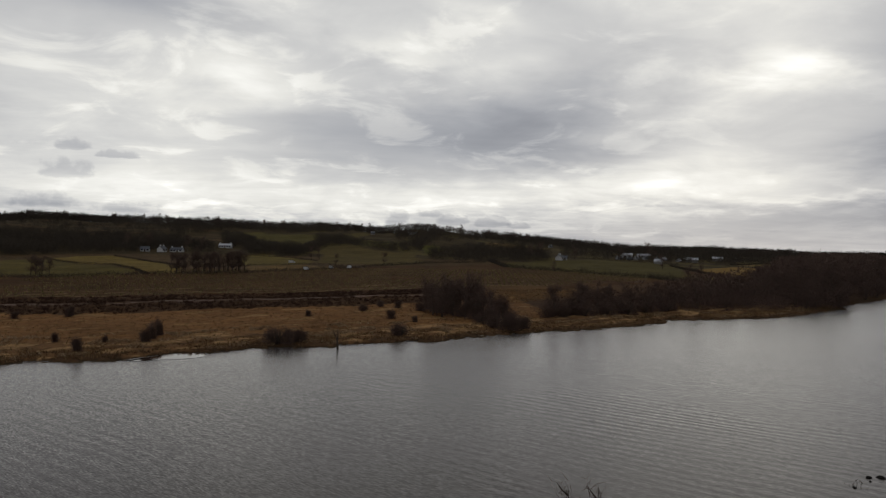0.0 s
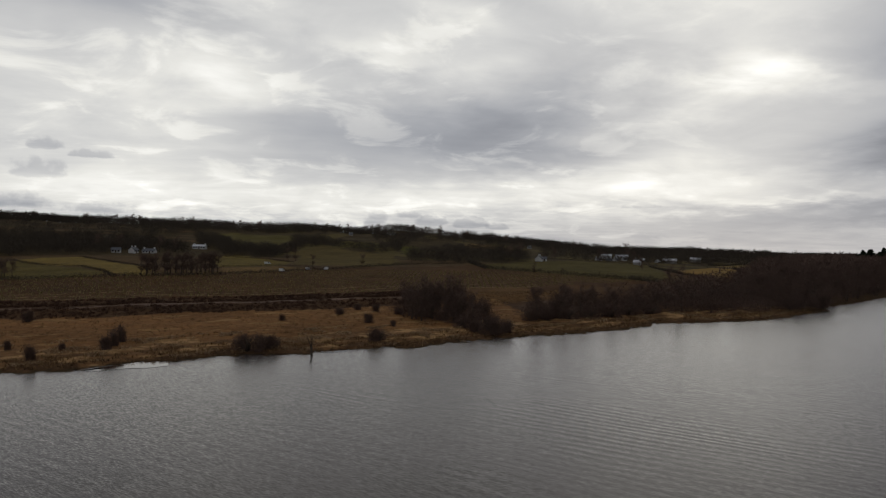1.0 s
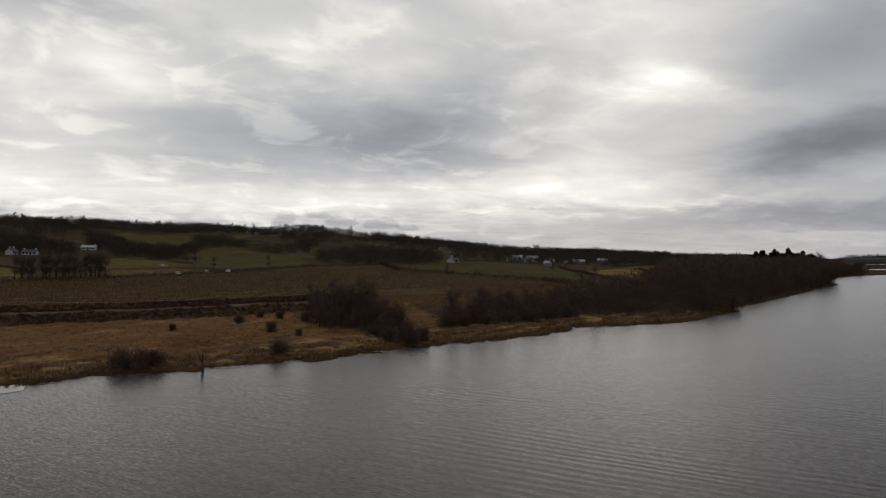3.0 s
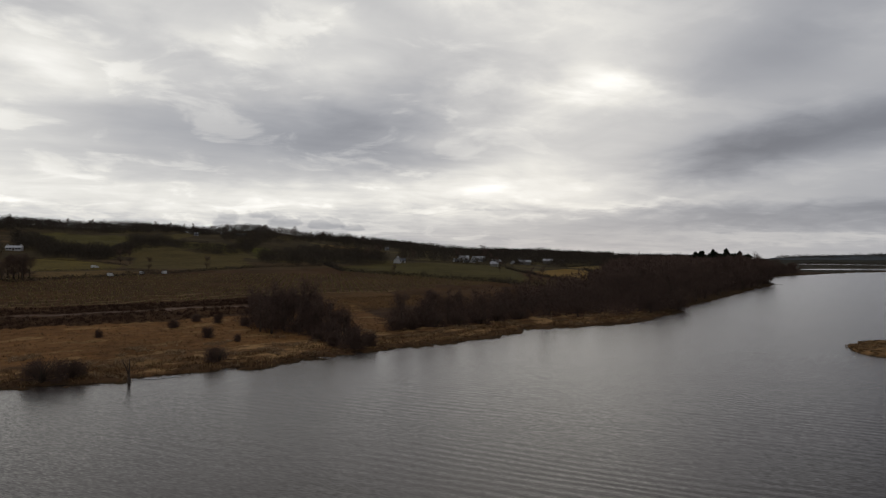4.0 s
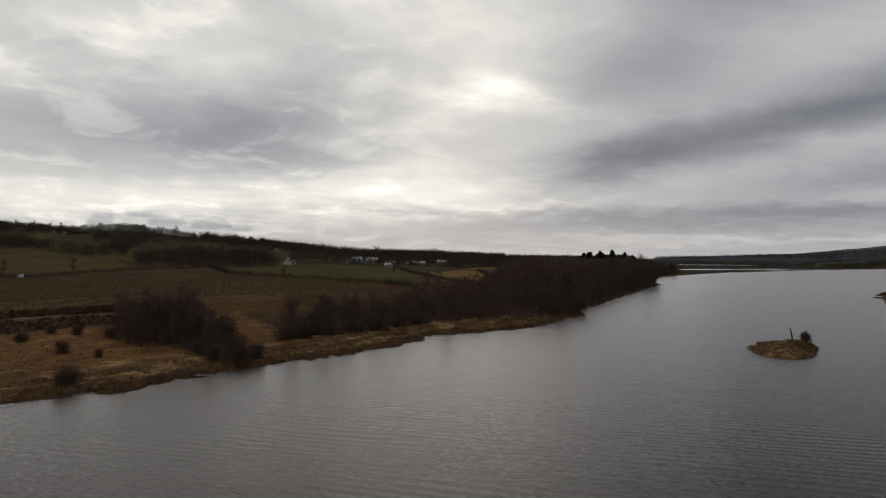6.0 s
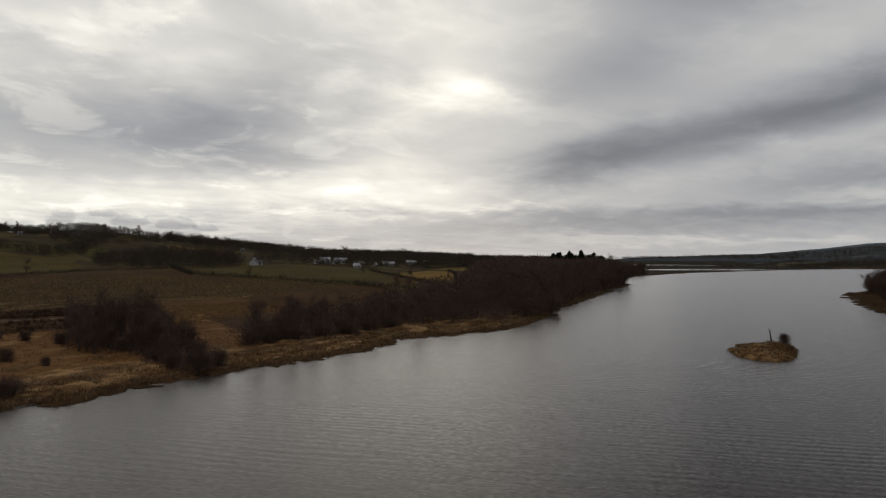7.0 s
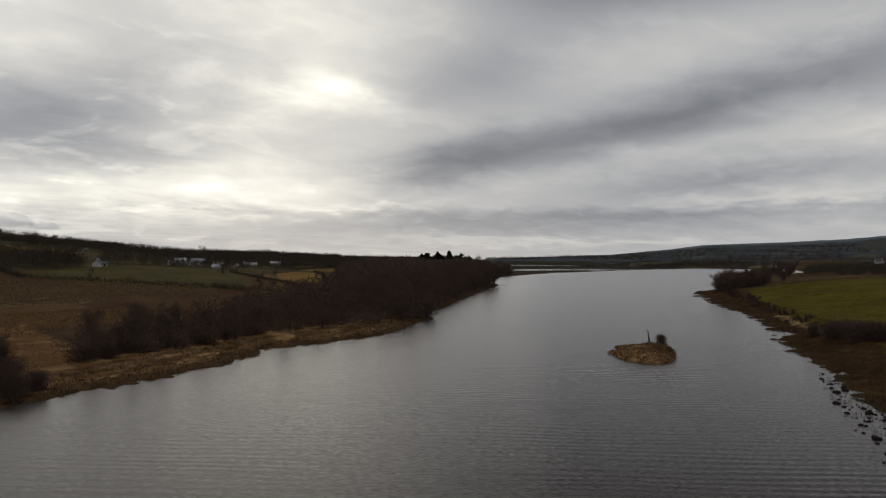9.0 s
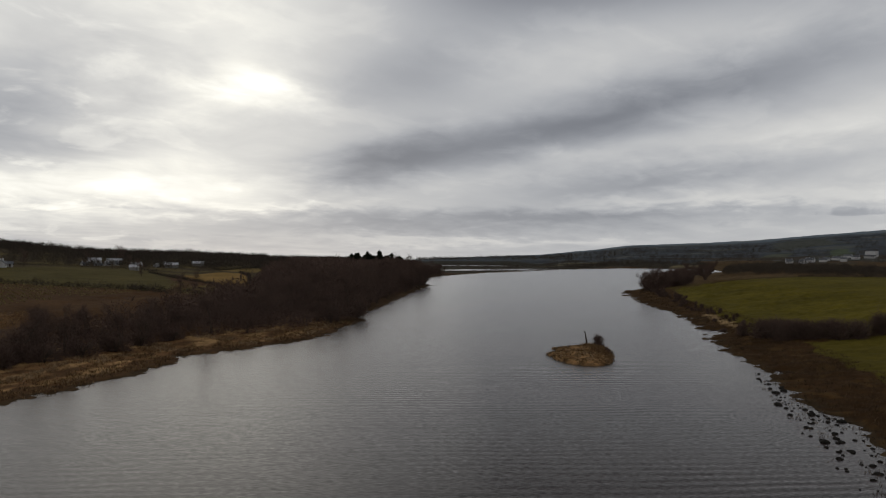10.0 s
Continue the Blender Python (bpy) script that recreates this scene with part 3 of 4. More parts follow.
    islet = np.hypot(x - 116, y - 94.5) < 17
    put(islet, (0.185, 0.136, 0.092))
    put(islet & (wobble(x, y, 3.0, 28) > 0.2), (0.09, 0.062, 0.040))
    put(z < 0.12, (0.030, 0.025, 0.020))
    # warm gain on near land only, so the painted far haze stays blue
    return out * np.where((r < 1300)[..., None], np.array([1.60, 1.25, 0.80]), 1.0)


def make_ground():
    az = np.radians(np.concatenate([np.arange(-180, -40, 5.0), np.arange(-40, 100, 0.3), np.arange(100, 180, 5.0)]))
    rad = np.concatenate([[0.0, 8, 15], np.geomspace(20, 60, 40), np.geomspace(61, 420, 260), np.geomspace(425, 4700, 170)])
    a, r = np.meshgrid(az, rad)
    x, y = O[0] + r * np.sin(a), O[1] + r * np.cos(a)
    z = height(x, y)
    rows, cols = x.shape
    me = bpy.data.meshes.new("ground")
    i = np.arange(rows * cols).reshape(rows, cols)
    j = np.roll(i, -1, 1)
    quads = np.stack([i[:-1], i[1:], j[1:], j[:-1]], -1).reshape(-1, 4)
    me.vertices.add(rows * cols)
    me.vertices.foreach_set("co", np.stack([x, y, z], -1).astype(np.float32).ravel())
    me.loops.add(quads.size)
    me.loops.foreach_set("vertex_index", quads.astype(np.int32).ravel())
    me.polygons.add(len(quads))
    me.polygons.foreach_set("loop_start", np.arange(0, quads.size, 4, dtype=np.int32))
    me.polygons.foreach_set("use_smooth", np.ones(len(quads), bool))
    me.update(calc_edges=True)
    layer = me.attributes.new("cover", "FLOAT_COLOR", "POINT")
    c = cover_haze_at(x, y, z).reshape(-1, 3)
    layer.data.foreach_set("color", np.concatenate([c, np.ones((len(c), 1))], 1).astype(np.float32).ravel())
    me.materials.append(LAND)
    tagged(new("ground", me), "tan marsh, brown rough land, green fields and hills", "ground", kind="structure")
    ring = [(1900 * math.cos(k * 0.0982), 500 + 1900 * math.sin(k * 0.0982), 0.0) for k in range(64)]
    tagged(new("water", mesh_of("water", ring, [tuple(range(64))], WATER)), "grey rippled lake water reflecting an overcast sky", "water", kind="structure")


make_ground()


def pool(x, y, a, b, turn):
    r = np.random.RandomState(int(abs(x * 3 + y)))
    pts = []
    for k in range(28):
        f = 6.2832 * k / 28
        s = 1 + 0.22 * math.sin(3 * f + x) + r.normal(0, 0.08)
        u, w = a * s * math.cos(f), b * s * math.sin(f)
        c, q = math.cos(radians(turn)), math.sin(radians(turn))
        pts.append((x + u * c - w * q, y + u * q + w * c, 0.035))
    tagged(new("water_pool", mesh_of("water_pool", pts, [tuple(range(28))], STILL)), "still bright pool behind the reedy shore", "pool", kind="structure")


for spot in [(-7.6, 102.0, 1.5, 0.8, 10), (8.6, 108.6, 1.3, 0.6, 25), (28.0, 118.3, 1.2, 0.9, 27), (-31.5, 91.2, 1.7, 0.8, 20), (-20.3, 97.8, 1.4, 0.8, 40), (-26.3, 93.8, 5.2, 2.5, 37), (-0.4, 104.8, 3.0, 1.2, 27), (168, 92.7, 4.0, 1.4, 30), (119.8, 66, 1.5, 0.8, 35)]:
    pool(*spot)


# ---------------------------------------------------------------- trees and bushes
def bare_tree_meshes(h, spread, seed, twigs=520, stems=1, lean=0.15, thick=1.0, rise=0.25):
    rng = np.random.RandomState(seed)
    woods, tips = [], []
    for s in range(stems):
        off = rng.normal(0, 0.25 * (stems > 1), 2)
        tilt = rng.normal(0, lean, 2)
        hh = h * (1 if s == 0 else rng.uniform(0.6, 0.95))
        path = [(off[0] + tilt[0] * hh * t * t + rng.normal(0, 0.05), off[1] + tilt[1] * hh * t * t + rng.normal(0, 0.05), -0.4 + (hh * 0.9 + 0.4) * t) for t in (0, 0.15, 0.4, 0.7, 1)]
        rad = 0.018 * hh + 0.03
        woods.append(tube(path, [rad * 1.25, rad, rad * 0.75, rad * 0.42, 0.02], 6))
        for b in range(int(9 / stems) + 3):
            t = rng.uniform(0.22, 0.95)
            p0 = np.array([np.interp(t, (0, 0.15, 0.4, 0.7, 1), [q[k] for q in path]) for k in range(3)])
            a = rng.uniform(0, 6.283)
            reach = spread * rng.uniform(0.55, 1.0) * math.sin(math.pi * min(0.95, 0.18 + 0.72 * t)) ** 0.6
            lift = reach * rng.uniform(0.35, 1.0)
            p2 = p0 + np.array([math.cos(a) * reach, math.sin(a) * reach, lift])
            p1 = (p0 + p2) / 2 + np.array([0, 0, -0.12 * reach]) + rng.normal(0, 0.08 * reach, 3)
            woods.append(tube([tuple(p0), tuple(p1), tuple(p2)], [rad * 0.45, rad * 0.3, 0.015], 4))
            tips += [(p0 * (1 - f) + p1 * f) for f in (0.5, 0.9)] + [(p1 * (1 - f) + p2 * f) for f in (0.2, 0.5, 0.8, 1.0)]
        tips += [np.array(path[k]) for k in (3, 4)]
    tips = np.array(tips)
    pick = rng.randint(0, len(tips), twigs)
    base = tips[pick] + rng.normal(0, 0.15 * spread, (twigs, 3))
    way = rng.normal(0, 0.8, (twigs, 3)) + np.array([0, 0, rise])
    way *= (rng.uniform(0.06, 0.17, twigs) * min(h, 7) * 0.9)[:, None] / (np.linalg.norm(way, axis=1)[:, None] + 1e-6)
    base[:, 2] = np.maximum(base[:, 2], 0.15)
    v, f = joined(woods)
    return mesh_of("trunk", v, f, BARK, True), soup("crown", blades(base, way, rng.uniform(0.02, 0.05, twigs) * thick, rng), TWIG)


def bare_tree(name, meshes, m, label, category, group):
    ob = thing(name, m, label, category, group)
    part("trunk", meshes[0], ob)
    part("crown", meshes[1], ob, "bare brown twigs")
    return ob


def place(x, y, turn=0.0, size=1.0, sink=0.05):
    return Matrix.Translation((x, y, max(ground_z(x, y), -0.3) - sink)) @ Matrix.Rotation(turn, 4, "Z") @ Matrix.Scale(size, 4)


def copies(proto, spots, rng, low=0.85, high=1.2):
    """Copy prototypes to spots (x, y, size); a prototype itself takes the first spot of its turn."""
    used = set()
    for k, (x, y, size) in enumerate(spots):
        p = proto[rng.randint(len(proto))]
        m = place(x, y, rng.uniform(0, 6.283), size * rng.uniform(low, high))
        if p.name in used:
            q = p.copy()
            scene.collection.objects.link(q)
            for c in p.children:
                d = c.copy()
                scene.collection.objects.link(d)
                d.parent = q
            q.matrix_basis = m
        else:
            used.add(p.name)
            p.matrix_basis = m
    for p in proto:
        if p.name not in used:
            for c in list(p.children):
                bpy.data.objects.remove(c)
            bpy.data.objects.remove(p)


def scatter(ring, count, rng, gap=0.0, keep=None):
    xs, ys = [p[0] for p in ring], [p[1] for p in ring]
    got = []
    tries = 0
    while len(got) < count and tries < 60:
        tries += 1
        x, y = rng.uniform(min(xs), max(xs), 2000), rng.uniform(min(ys), max(ys), 2000)
        ok = in_ring(x, y, ring)
        if keep is not None:
            ok &= keep(x, y)
        for p in zip(x[ok], y[ok]):
            if gap and any((p[0] - q[0]) ** 2 + (p[1] - q[1]) ** 2 < gap * gap for q in got):
                continue
            got.append(p)
            if len(got) >= count:
                break
    return got


rng = np.random.RandomState(11)
IDENT = Matrix.Identity(4)
WOOD = [(40, 140), (52, 144), (62, 148), (75, 154), (100, 155), (120, 162), (131, 167), (139, 180.5), (159, 195), (195, 223), (247, 263), (300, 301.5), (337, 350), (404, 402),
        (470, 436), (490, 470), (400, 520), (330, 470), (280, 400), (215, 330), (185, 285), (150, 245), (105, 205), (80, 183), (55, 165), (40, 150)]
wood_proto = [bare_tree("alder_tree", bare_tree_meshes(h, s, k, tw, st), IDENT, "leafless dark brown alder in the lakeside wood", "tree", "lakeside wood")
              for k, (h, s, tw, st) in enumerate([(7.5, 2.6, 3000, 2), (8.5, 2.8, 3000, 1), (7, 3.1, 3000, 3), (8.6, 2.6, 3000, 2), (6.5, 3.0, 3000, 3)])]


def wood_size(x, y):
    return float(np.interp(x, [50, 90, 130, 200, 300, 400, 480], [0.72, 0.80, 1.0, 1.2, 1.45, 1.3, 0.7]))


def near_edge(x, y):
    return segment_distance(x, y, FAR_SHORE) < np.interp(x, [50, 130, 300], [34, 24, 22])


front = scatter(WOOD, 290, rng, 2.2, near_edge)
copies(wood_proto, [(x, y, wood_size(x, y) * float(1 + 0.2 * wobble(np.array([x]), np.array([y]), 16, 35)[0])) for x, y in front], rng)


def clumps(points, sizes, per, mat, name, label, category, rng, squash=1.0, width=0.22, trunks=True, long=0.10):
    """Far bare trees as clouds of twig blades, one object."""
    pts, sizes = np.array(points, float), np.array(sizes, float)
    z = height(pts[:, 0], pts[:, 1])
    n = len(pts)
    pick = np.repeat(np.arange(n), per)
    g = rng.normal(size=(n * per, 3))
    g /= np.linalg.norm(g, axis=1)[:, None]
    g *= rng.uniform(0.2, 1, (n * per, 1)) ** 0.45
    s = sizes[pick]
    c = np.stack([pts[pick, 0], pts[pick, 1], z[pick] + (0.56 if trunks else 0.47) * s], 1)
    base = c + g * np.stack([0.34 * s * squash, 0.34 * s * squash, 0.46 * s], 1)
    base[:, 2] = np.maximum(base[:, 2], z[pick] - 0.2)
    way = (g + rng.normal(0, 0.6, g.shape) + np.array([0, 0, 0.15])) * (long * s)[:, None]
    tris = [blades(base, way, width * s * rng.uniform(0.5, 1.2, n * per) * 0.3, rng)]
    if trunks:
        b = np.stack([pts[:, 0], pts[:, 1], z - 0.4], 1)
        w = np.stack([rng.normal(0, 0.03, n) * sizes, rng.normal(0, 0.03, n) * sizes, 0.85 * sizes + 0.4], 1)
        tris += [blades(b, w, 0.05 * sizes + 0.1, rng), blades(b, w, 0.05 * sizes + 0.1, rng)]
    return tagged(new(name, soup(name, np.concatenate(tris), mat)), label, category, kind="stuff")


def lump(x, y):
    return 1 + 0.22 * float(wobble(np.array([x]), np.array([y]), 16, 35)[0])


back = scatter(WOOD, 1500, rng, 0, lambda x, y: ~near_edge(x, y))
clumps(back, [7.2 * wood_size(*p) * rng.uniform(0.8, 1.1) * lump(*p) for p in back], 150, TWIG, "lakeside_wood", "dense leafless brown wood behind the shore trees", "wood", rng, 1.25, 0.15)
under = scatter(WOOD, 700, rng, 0, near_edge) + scatter(WOOD, 700, rng, 0, lambda x, y: x < 135)
clumps(under, [4.0 * wood_size(*p) * rng.uniform(0.6, 1.2) for p in under], 110, TWIG, "undergrowth", "dark brown bramble and willow undergrowth", "undergrowth", rng, 1.8, 0.13, False)
# leafless thicket by the gap in the shore wood
THICKET = [(14, 143), (20, 136), (26, 129), (31, 129), (32.5, 136), (31, 145), (29, 160), (20, 166), (12, 158)]
brush = scatter(THICKET, 130, rng)
clumps(brush, rng.uniform(1.6, 3.2, len(brush)), 120, TWIG, "thicket_brush", "dark brown willow and bramble brush under the birches", "undergrowth", rng, 1.5, 0.12, False)
thin_proto = [bare_tree("birch_tree", bare_tree_meshes(h, s, 40 + k, tw, st, 0.08, 0.8, 0.5), IDENT, "slender leafless birch in the lakeside thicket", "tree", "lakeside thicket")
              for k, (h, s, tw, st) in enumerate([(7.5, 2.5, 2600, 2), (8.2, 2.3, 2400, 1), (6.5, 2.6, 2600, 3)])]
copies(thin_proto, [(x, y, np.interp(y, [120, 150], [0.55, 0.95])) for x, y in scatter(THICKET, 34, rng, 1.7)], rng)


def bush_meshes(w, h, seed, twigs=6400):
    r = np.random.RandomState(seed)
    stems = []
    for k in range(11):
        a, lean = r.uniform(0, 6.283), r.uniform(0.15, 0.9)
        e = (math.cos(a) * w * 0.45 * lean, math.sin(a) * w * 0.45 * lean, h * r.uniform(0.4, 0.7))
        stems.append(tube([(0.1 * math.cos(a), 0.1 * math.sin(a), -0.3), (e[0] * 0.4, e[1] * 0.4, e[2] * 0.55), e], [0.07, 0.045, 0.012], 4))
    heads = 7
    a, far_out = r.uniform(0, 6.283, heads), w * 0.27 * r.uniform(0.2, 1.0, heads)
    mid = np.stack([np.cos(a) * far_out, np.sin(a) * far_out, h * r.uniform(0.22, 0.55, heads)], 1)
    wide = w * r.uniform(0.13, 0.19, heads)
    pick = r.randint(0, heads, twigs)
    g = np.clip(r.normal(0, 0.62, (twigs, 3)), -1.7, 1.7)
    base = mid[pick] + g * np.stack([wide, wide, wide * 1.25 * h / w], 1)[pick]
    low = r.uniform(0, 1, twigs) < 0.35
    base[low, 2] *= r.uniform(0, 0.6, low.sum())
    base[:, 2] = np.maximum(base[:, 2], 0.02)
    out = base / np.array([w * 0.5, w * 0.5, h])
    way = (out + r.normal(0, 0.45, g.shape) + np.array([0, 0, 0.12])) * (r.uniform(0.035, 0.085, twigs) * (w + h) * 0.5)[:, None]
    v, f = joined(stems)
    return mesh_of("woody_base", v, f, BARK, True), soup("crown", blades(base, way, r.uniform(0.022, 0.05, twigs), r), TWIG)


BUSHES = [bush_meshes(4.2, 2.6, 61), bush_meshes(3.0, 2.4, 62), bush_meshes(2.2, 2.2, 63), bush_meshes(2.4, 3.6, 64)]


def bush(x, y, kind, size, label, group, turn=0.0):
    ob = thing("willow_bush", place(x, y, turn, size), label, "bush", group)
    part("woody_base", BUSHES[kind][0], ob)
    part("crown", BUSHES[kind][1], ob, "bare dark twigs")


for x, y, k, s in [(-13.2, 103.8, 0, 1.5), (-10.2, 106.0, 0, 1.2), (6.9, 112.5, 0, 1.15), (6.2, 136.5, 1, 1.0), (10.7, 130.5, 2, 0.7), (-10.8, 140, 2, 0.75),
                   (0.8, 152, 0, 0.85), (4.6, 160, 0, 0.85), (-33.8, 112.5, 3, 0.95), (-33.5, 108.0, 3, 0.85), (-33.6, 104.5, 2, 1.15), (-40.6, 96.5, 2, 1.15),
                   (-47, 105, 2, 0.75), (-39.5, 104.5, 2, 0.6), (-57.3, 137, 2, 1.2), (-66, 134, 1, 0.8)]:
    bush(x, y, k, s, "rounded leafless willow bush on the tan marsh", "marsh bushes", x)
for x, y, k, s in [(28, 120.5, 0, 1.35), (26, 124, 0, 1.25), (31, 122.5, 1, 1.3), (24, 129, 0, 1.2), (18, 147, 0, 1.1), (14, 152, 0, 1.0), (9, 157, 1, 0.9), (30, 130, 1, 1.2), (20, 151, 0, 1.1), (16, 157, 0, 1.0), (22, 142, 0, 1.1), (27, 136, 0, 1.2), (24, 137, 1, 1.3), (29, 127, 0, 1.2), (25, 147, 0, 1.2),
                   (41, 141, 0, 1.3), (45, 141.5, 0, 1.4), (50, 143, 0, 1.4), (56, 145.5, 0, 1.4), (62, 148, 0, 1.4), (68, 152, 0, 1.3), (75, 155, 0, 1.3), (47, 145, 0, 1.5)]:
    bush(x, y, k, s, "dense dark leafless willow at the wood's edge", "wood edge bushes", x)
for k in range(30):
    t = k / 29
    x, y = np.interp(t, [0, 0.3, 0.6, 1], [160, 152.5, 153, 172]), np.interp(t, [0, 0.3, 0.6, 1], [82, 74, 65, 38])
    bush(x + rng.normal(0, 1.6), y + rng.normal(0, 1.2), int(rng.randint(2)), rng.uniform(1.1, 1.9), "dark leafless hawthorn between two green fields", "field boundary bushes", k)
for k in range(44):
    t = k / 43
    x, y = np.interp(t, [0, 0.35, 0.7, 1], [166, 215, 262, 322]), np.interp(t, [0, 0.35, 0.7, 1], [90, 116, 148, 183])
    bush(x + rng.normal(2, 2), y + rng.normal(-2, 2), int(rng.randint(4)), rng.uniform(0.55, 0.95) * np.interp(t, [0, 0.7, 1], [0.6, 1.1, 1.7]), "low dark scrub along the lake bank", "bank scrub", k)
bush(123.6, 97.6, 1, 1.0, "small leafless bush on the islet", "islet plants")
bush(117.5, 92.5, 2, 0.5, "small leafless bush on the islet", "islet plants")

for x, y, s in [(9.2, 21.3, 0.71), (11.0, 21.4, 0.69)]:
    bare_tree("birch_tree", bare_tree_meshes(7.5, 1.5, 47 + int(x), 420, 2, 0.05), place(x, y, x, s), "slender leafless birch on the near bank", "tree", "near bank trees")
head_proto = [bare_tree("headland_tree", (wood_proto_mesh[0], wood_proto_mesh[1]), IDENT, "round-headed leafless tree on the lake headland", "tree", "headland trees")
              for wood_proto_mesh in (bare_tree_meshes(7, 3.0, 71, 3000, 2, 0.15, 2.0), bare_tree_meshes(6, 2.8, 72, 3000, 3, 0.15, 2.0), bare_tree_meshes(8, 2.8, 73, 3000, 1, 0.15, 2.0))]
spots = [(x, y, rng.uniform(0.75, 1.1)) for x, y in scatter([(332, 190), (345, 193), (392, 203), (440, 225), (445, 212), (392, 186), (340, 178), (300, 172)], 72, rng, 2.2)]
spots += [(x, y, rng.uniform(0.9, 1.3)) for x, y in scatter([(430, 222), (640, 288), (660, 270), (440, 200)], 26, rng, 5)]
copies(head_proto, spots, rng)


# dead trees
def dead_tree(name, x, y, limbs, label):
    ob = thing(name, Matrix.Translation((x, y, max(ground_z(x, y), -0.4))) @ Matrix.Scale(0.85, 4), label, "dead tree")
    for k, (p, r) in enumerate(limbs):
        part("trunk" if k == 0 else "branch", mesh_of("limb", *tube(p, r, 6), BARK, True), ob)


dead_tree("dead_tree", -3.6, 101.3, [
    ([(0, 0, -0.6), (0.03, 0, 0.6), (-0.02, 0.03, 1.5), (0.0, 0.02, 2.0)], [0.26, 0.22, 0.17, 0.12]),
    ([(0, 0, 1.4), (-0.3, 0, 2.4), (-0.75, 0.1, 3.3), (-0.95, 0.1, 3.9)], [0.12, 0.09, 0.06, 0.02]),
    ([(0, 0, 1.8), (0.08, 0.05, 2.8), (0.02, 0.0, 3.8)], [0.12, 0.08, 0.03]),
    ([(-0.3, 0, 2.4), (-0.05, -0.2, 3.0), (0.2, -0.2, 3.4)], [0.06, 0.04, 0.015])], "grey dead forked tree standing at the water's edge")
dead_tree("dead_tree", 121.0, 98.4, [
    ([(0, 0, -0.5), (-0.15, 0, 0.9), (-0.35, 0.1, 1.9), (-0.45, 0.1, 2.6)], [0.22, 0.18, 0.13, 0.09]),
    ([(-0.45, 0.1, 2.55), (-0.75, 0.2, 2.85), (-1.0, 0.2, 2.9)], [0.10, 0.08, 0.05])], "dark broken dead trunk on the islet")


# spruces on the wooded point
def spruce_meshes(h, seed):
    r = np.random.RandomState(seed)
    v, f = tube([(0, 0, -0.4), (0.1, 0, h * 0.5), (0.05, 0.1, h)], [0.022 * h, 0.012 * h, 0.02], 6)
    n = 1300
    t = r.uniform(0.05, 1.0, n) ** 0.75
    a = r.uniform(0, 6.283, n)
    # ragged tiers: whorls of longer and shorter boughs, heavier on one side
    tier = 1 + 0.22 * np.sin(t * 31 + seed) + 0.25 * np.sin(a + seed) * np.sin(t * 9 + 2 * seed) + 0.2 * np.sin(2 * a + t * 14)
    reach = ((1 - t) ** 0.55 * h * 0.24 * r.uniform(0.35, 1.25, n) * tier) + 0.5
    base = np.stack([0.1 * np.cos(a), 0.1 * np.sin(a), t * h * 0.97], 1)
    way = np.stack([np.cos(a) * reach, np.sin(a) * reach, (0.32 - 0.6 * (1 - t)) * reach + r.normal(0, 0.2, n)], 1)
    tris = [blades(base, way, 0.25 + 0.2 * reach, r)]
    tip = base + way * r.uniform(0.35, 0.95, (n, 1))
    hang = r.normal(0, 0.45, (n, 3)) + np.array([0, 0, -0.25])
    tris.append(blades(tip, hang, r.uniform(0.15, 0.4, n), r))
    return mesh_of("trunk", v, f, BARK, True), soup("crown", np.concatenate(tris), NEEDLE)


spruces = []
for k, h in enumerate((15, 16.5, 13, 14, 11.5)):
    ob = thing("spruce_tree", IDENT, "tall dark green spruce above the lakeside wood", "tree", "spruces on the point")
    tm, cm = spruce_meshes(h, 80 + k)
    part("trunk", tm, ob)
    part("crown", cm, ob, "dark green needles")
    spruces.append(ob)
spots = []
for k in range(62):
    a, d = radians(np.interp(k, [0, 61], [40.6, 45.2]) + rng.normal(0, 0.12)), rng.uniform(600, 660)
    spots.append((14 + d * math.sin(a), 37 + d * math.cos(a), rng.uniform(0.80, 1.08) * np.interp(k, [0, 10, 61], [0.93, 0.98, 0.93])))
copies(spruces, spots, rng, 0.9, 1.1)


# tall field trees, leafless
tall = [bare_tree("field_tree", bare_tree_meshes(h, s, 90 + k, 3200, 1, 0.05, 1.5, 0.4), IDENT, "tall leafless tree at the edge of the pasture", "tree", "field trees")
        for k, (h, s) in enumerate([(13, 4.2), (12, 4.6), (14, 4.0)])]
spots = [(np.interp(k, [0, 29], [-70, -46]) + rng.normal(0, 1.2), np.interp(k, [0, 29], [264, 279]) + rng.normal(0, 3), rng.uniform(0.5, 0.68)) for k in range(30)]
spots += [(-109 + rng.normal(0, 3), 243 + rng.normal(0, 3), 0.5) for k in range(6)]
spots += [(12, 351, 0.5), (-12, 336, 0.45), (-28, 400, 0.6), (-24, 405, 0.55), (130, 256, 0.55), (134, 254, 0.6), (93, 320, 0.4), (182, 395, 0.5), (196, 500, 0.8), (225, 505, 0.7),
          (118, 470, 0.8), (126, 475, 0.9), (150, 468, 0.8), (205, 450, 0.6), (245, 560, 0.9), (255, 590, 1.0), (-112, 460, 0.9), (-104, 468, 0.8), (-137, 462, 0.9), (-148, 455, 0.8)]
copies(tall, spots, rng, 0.9, 1.1)


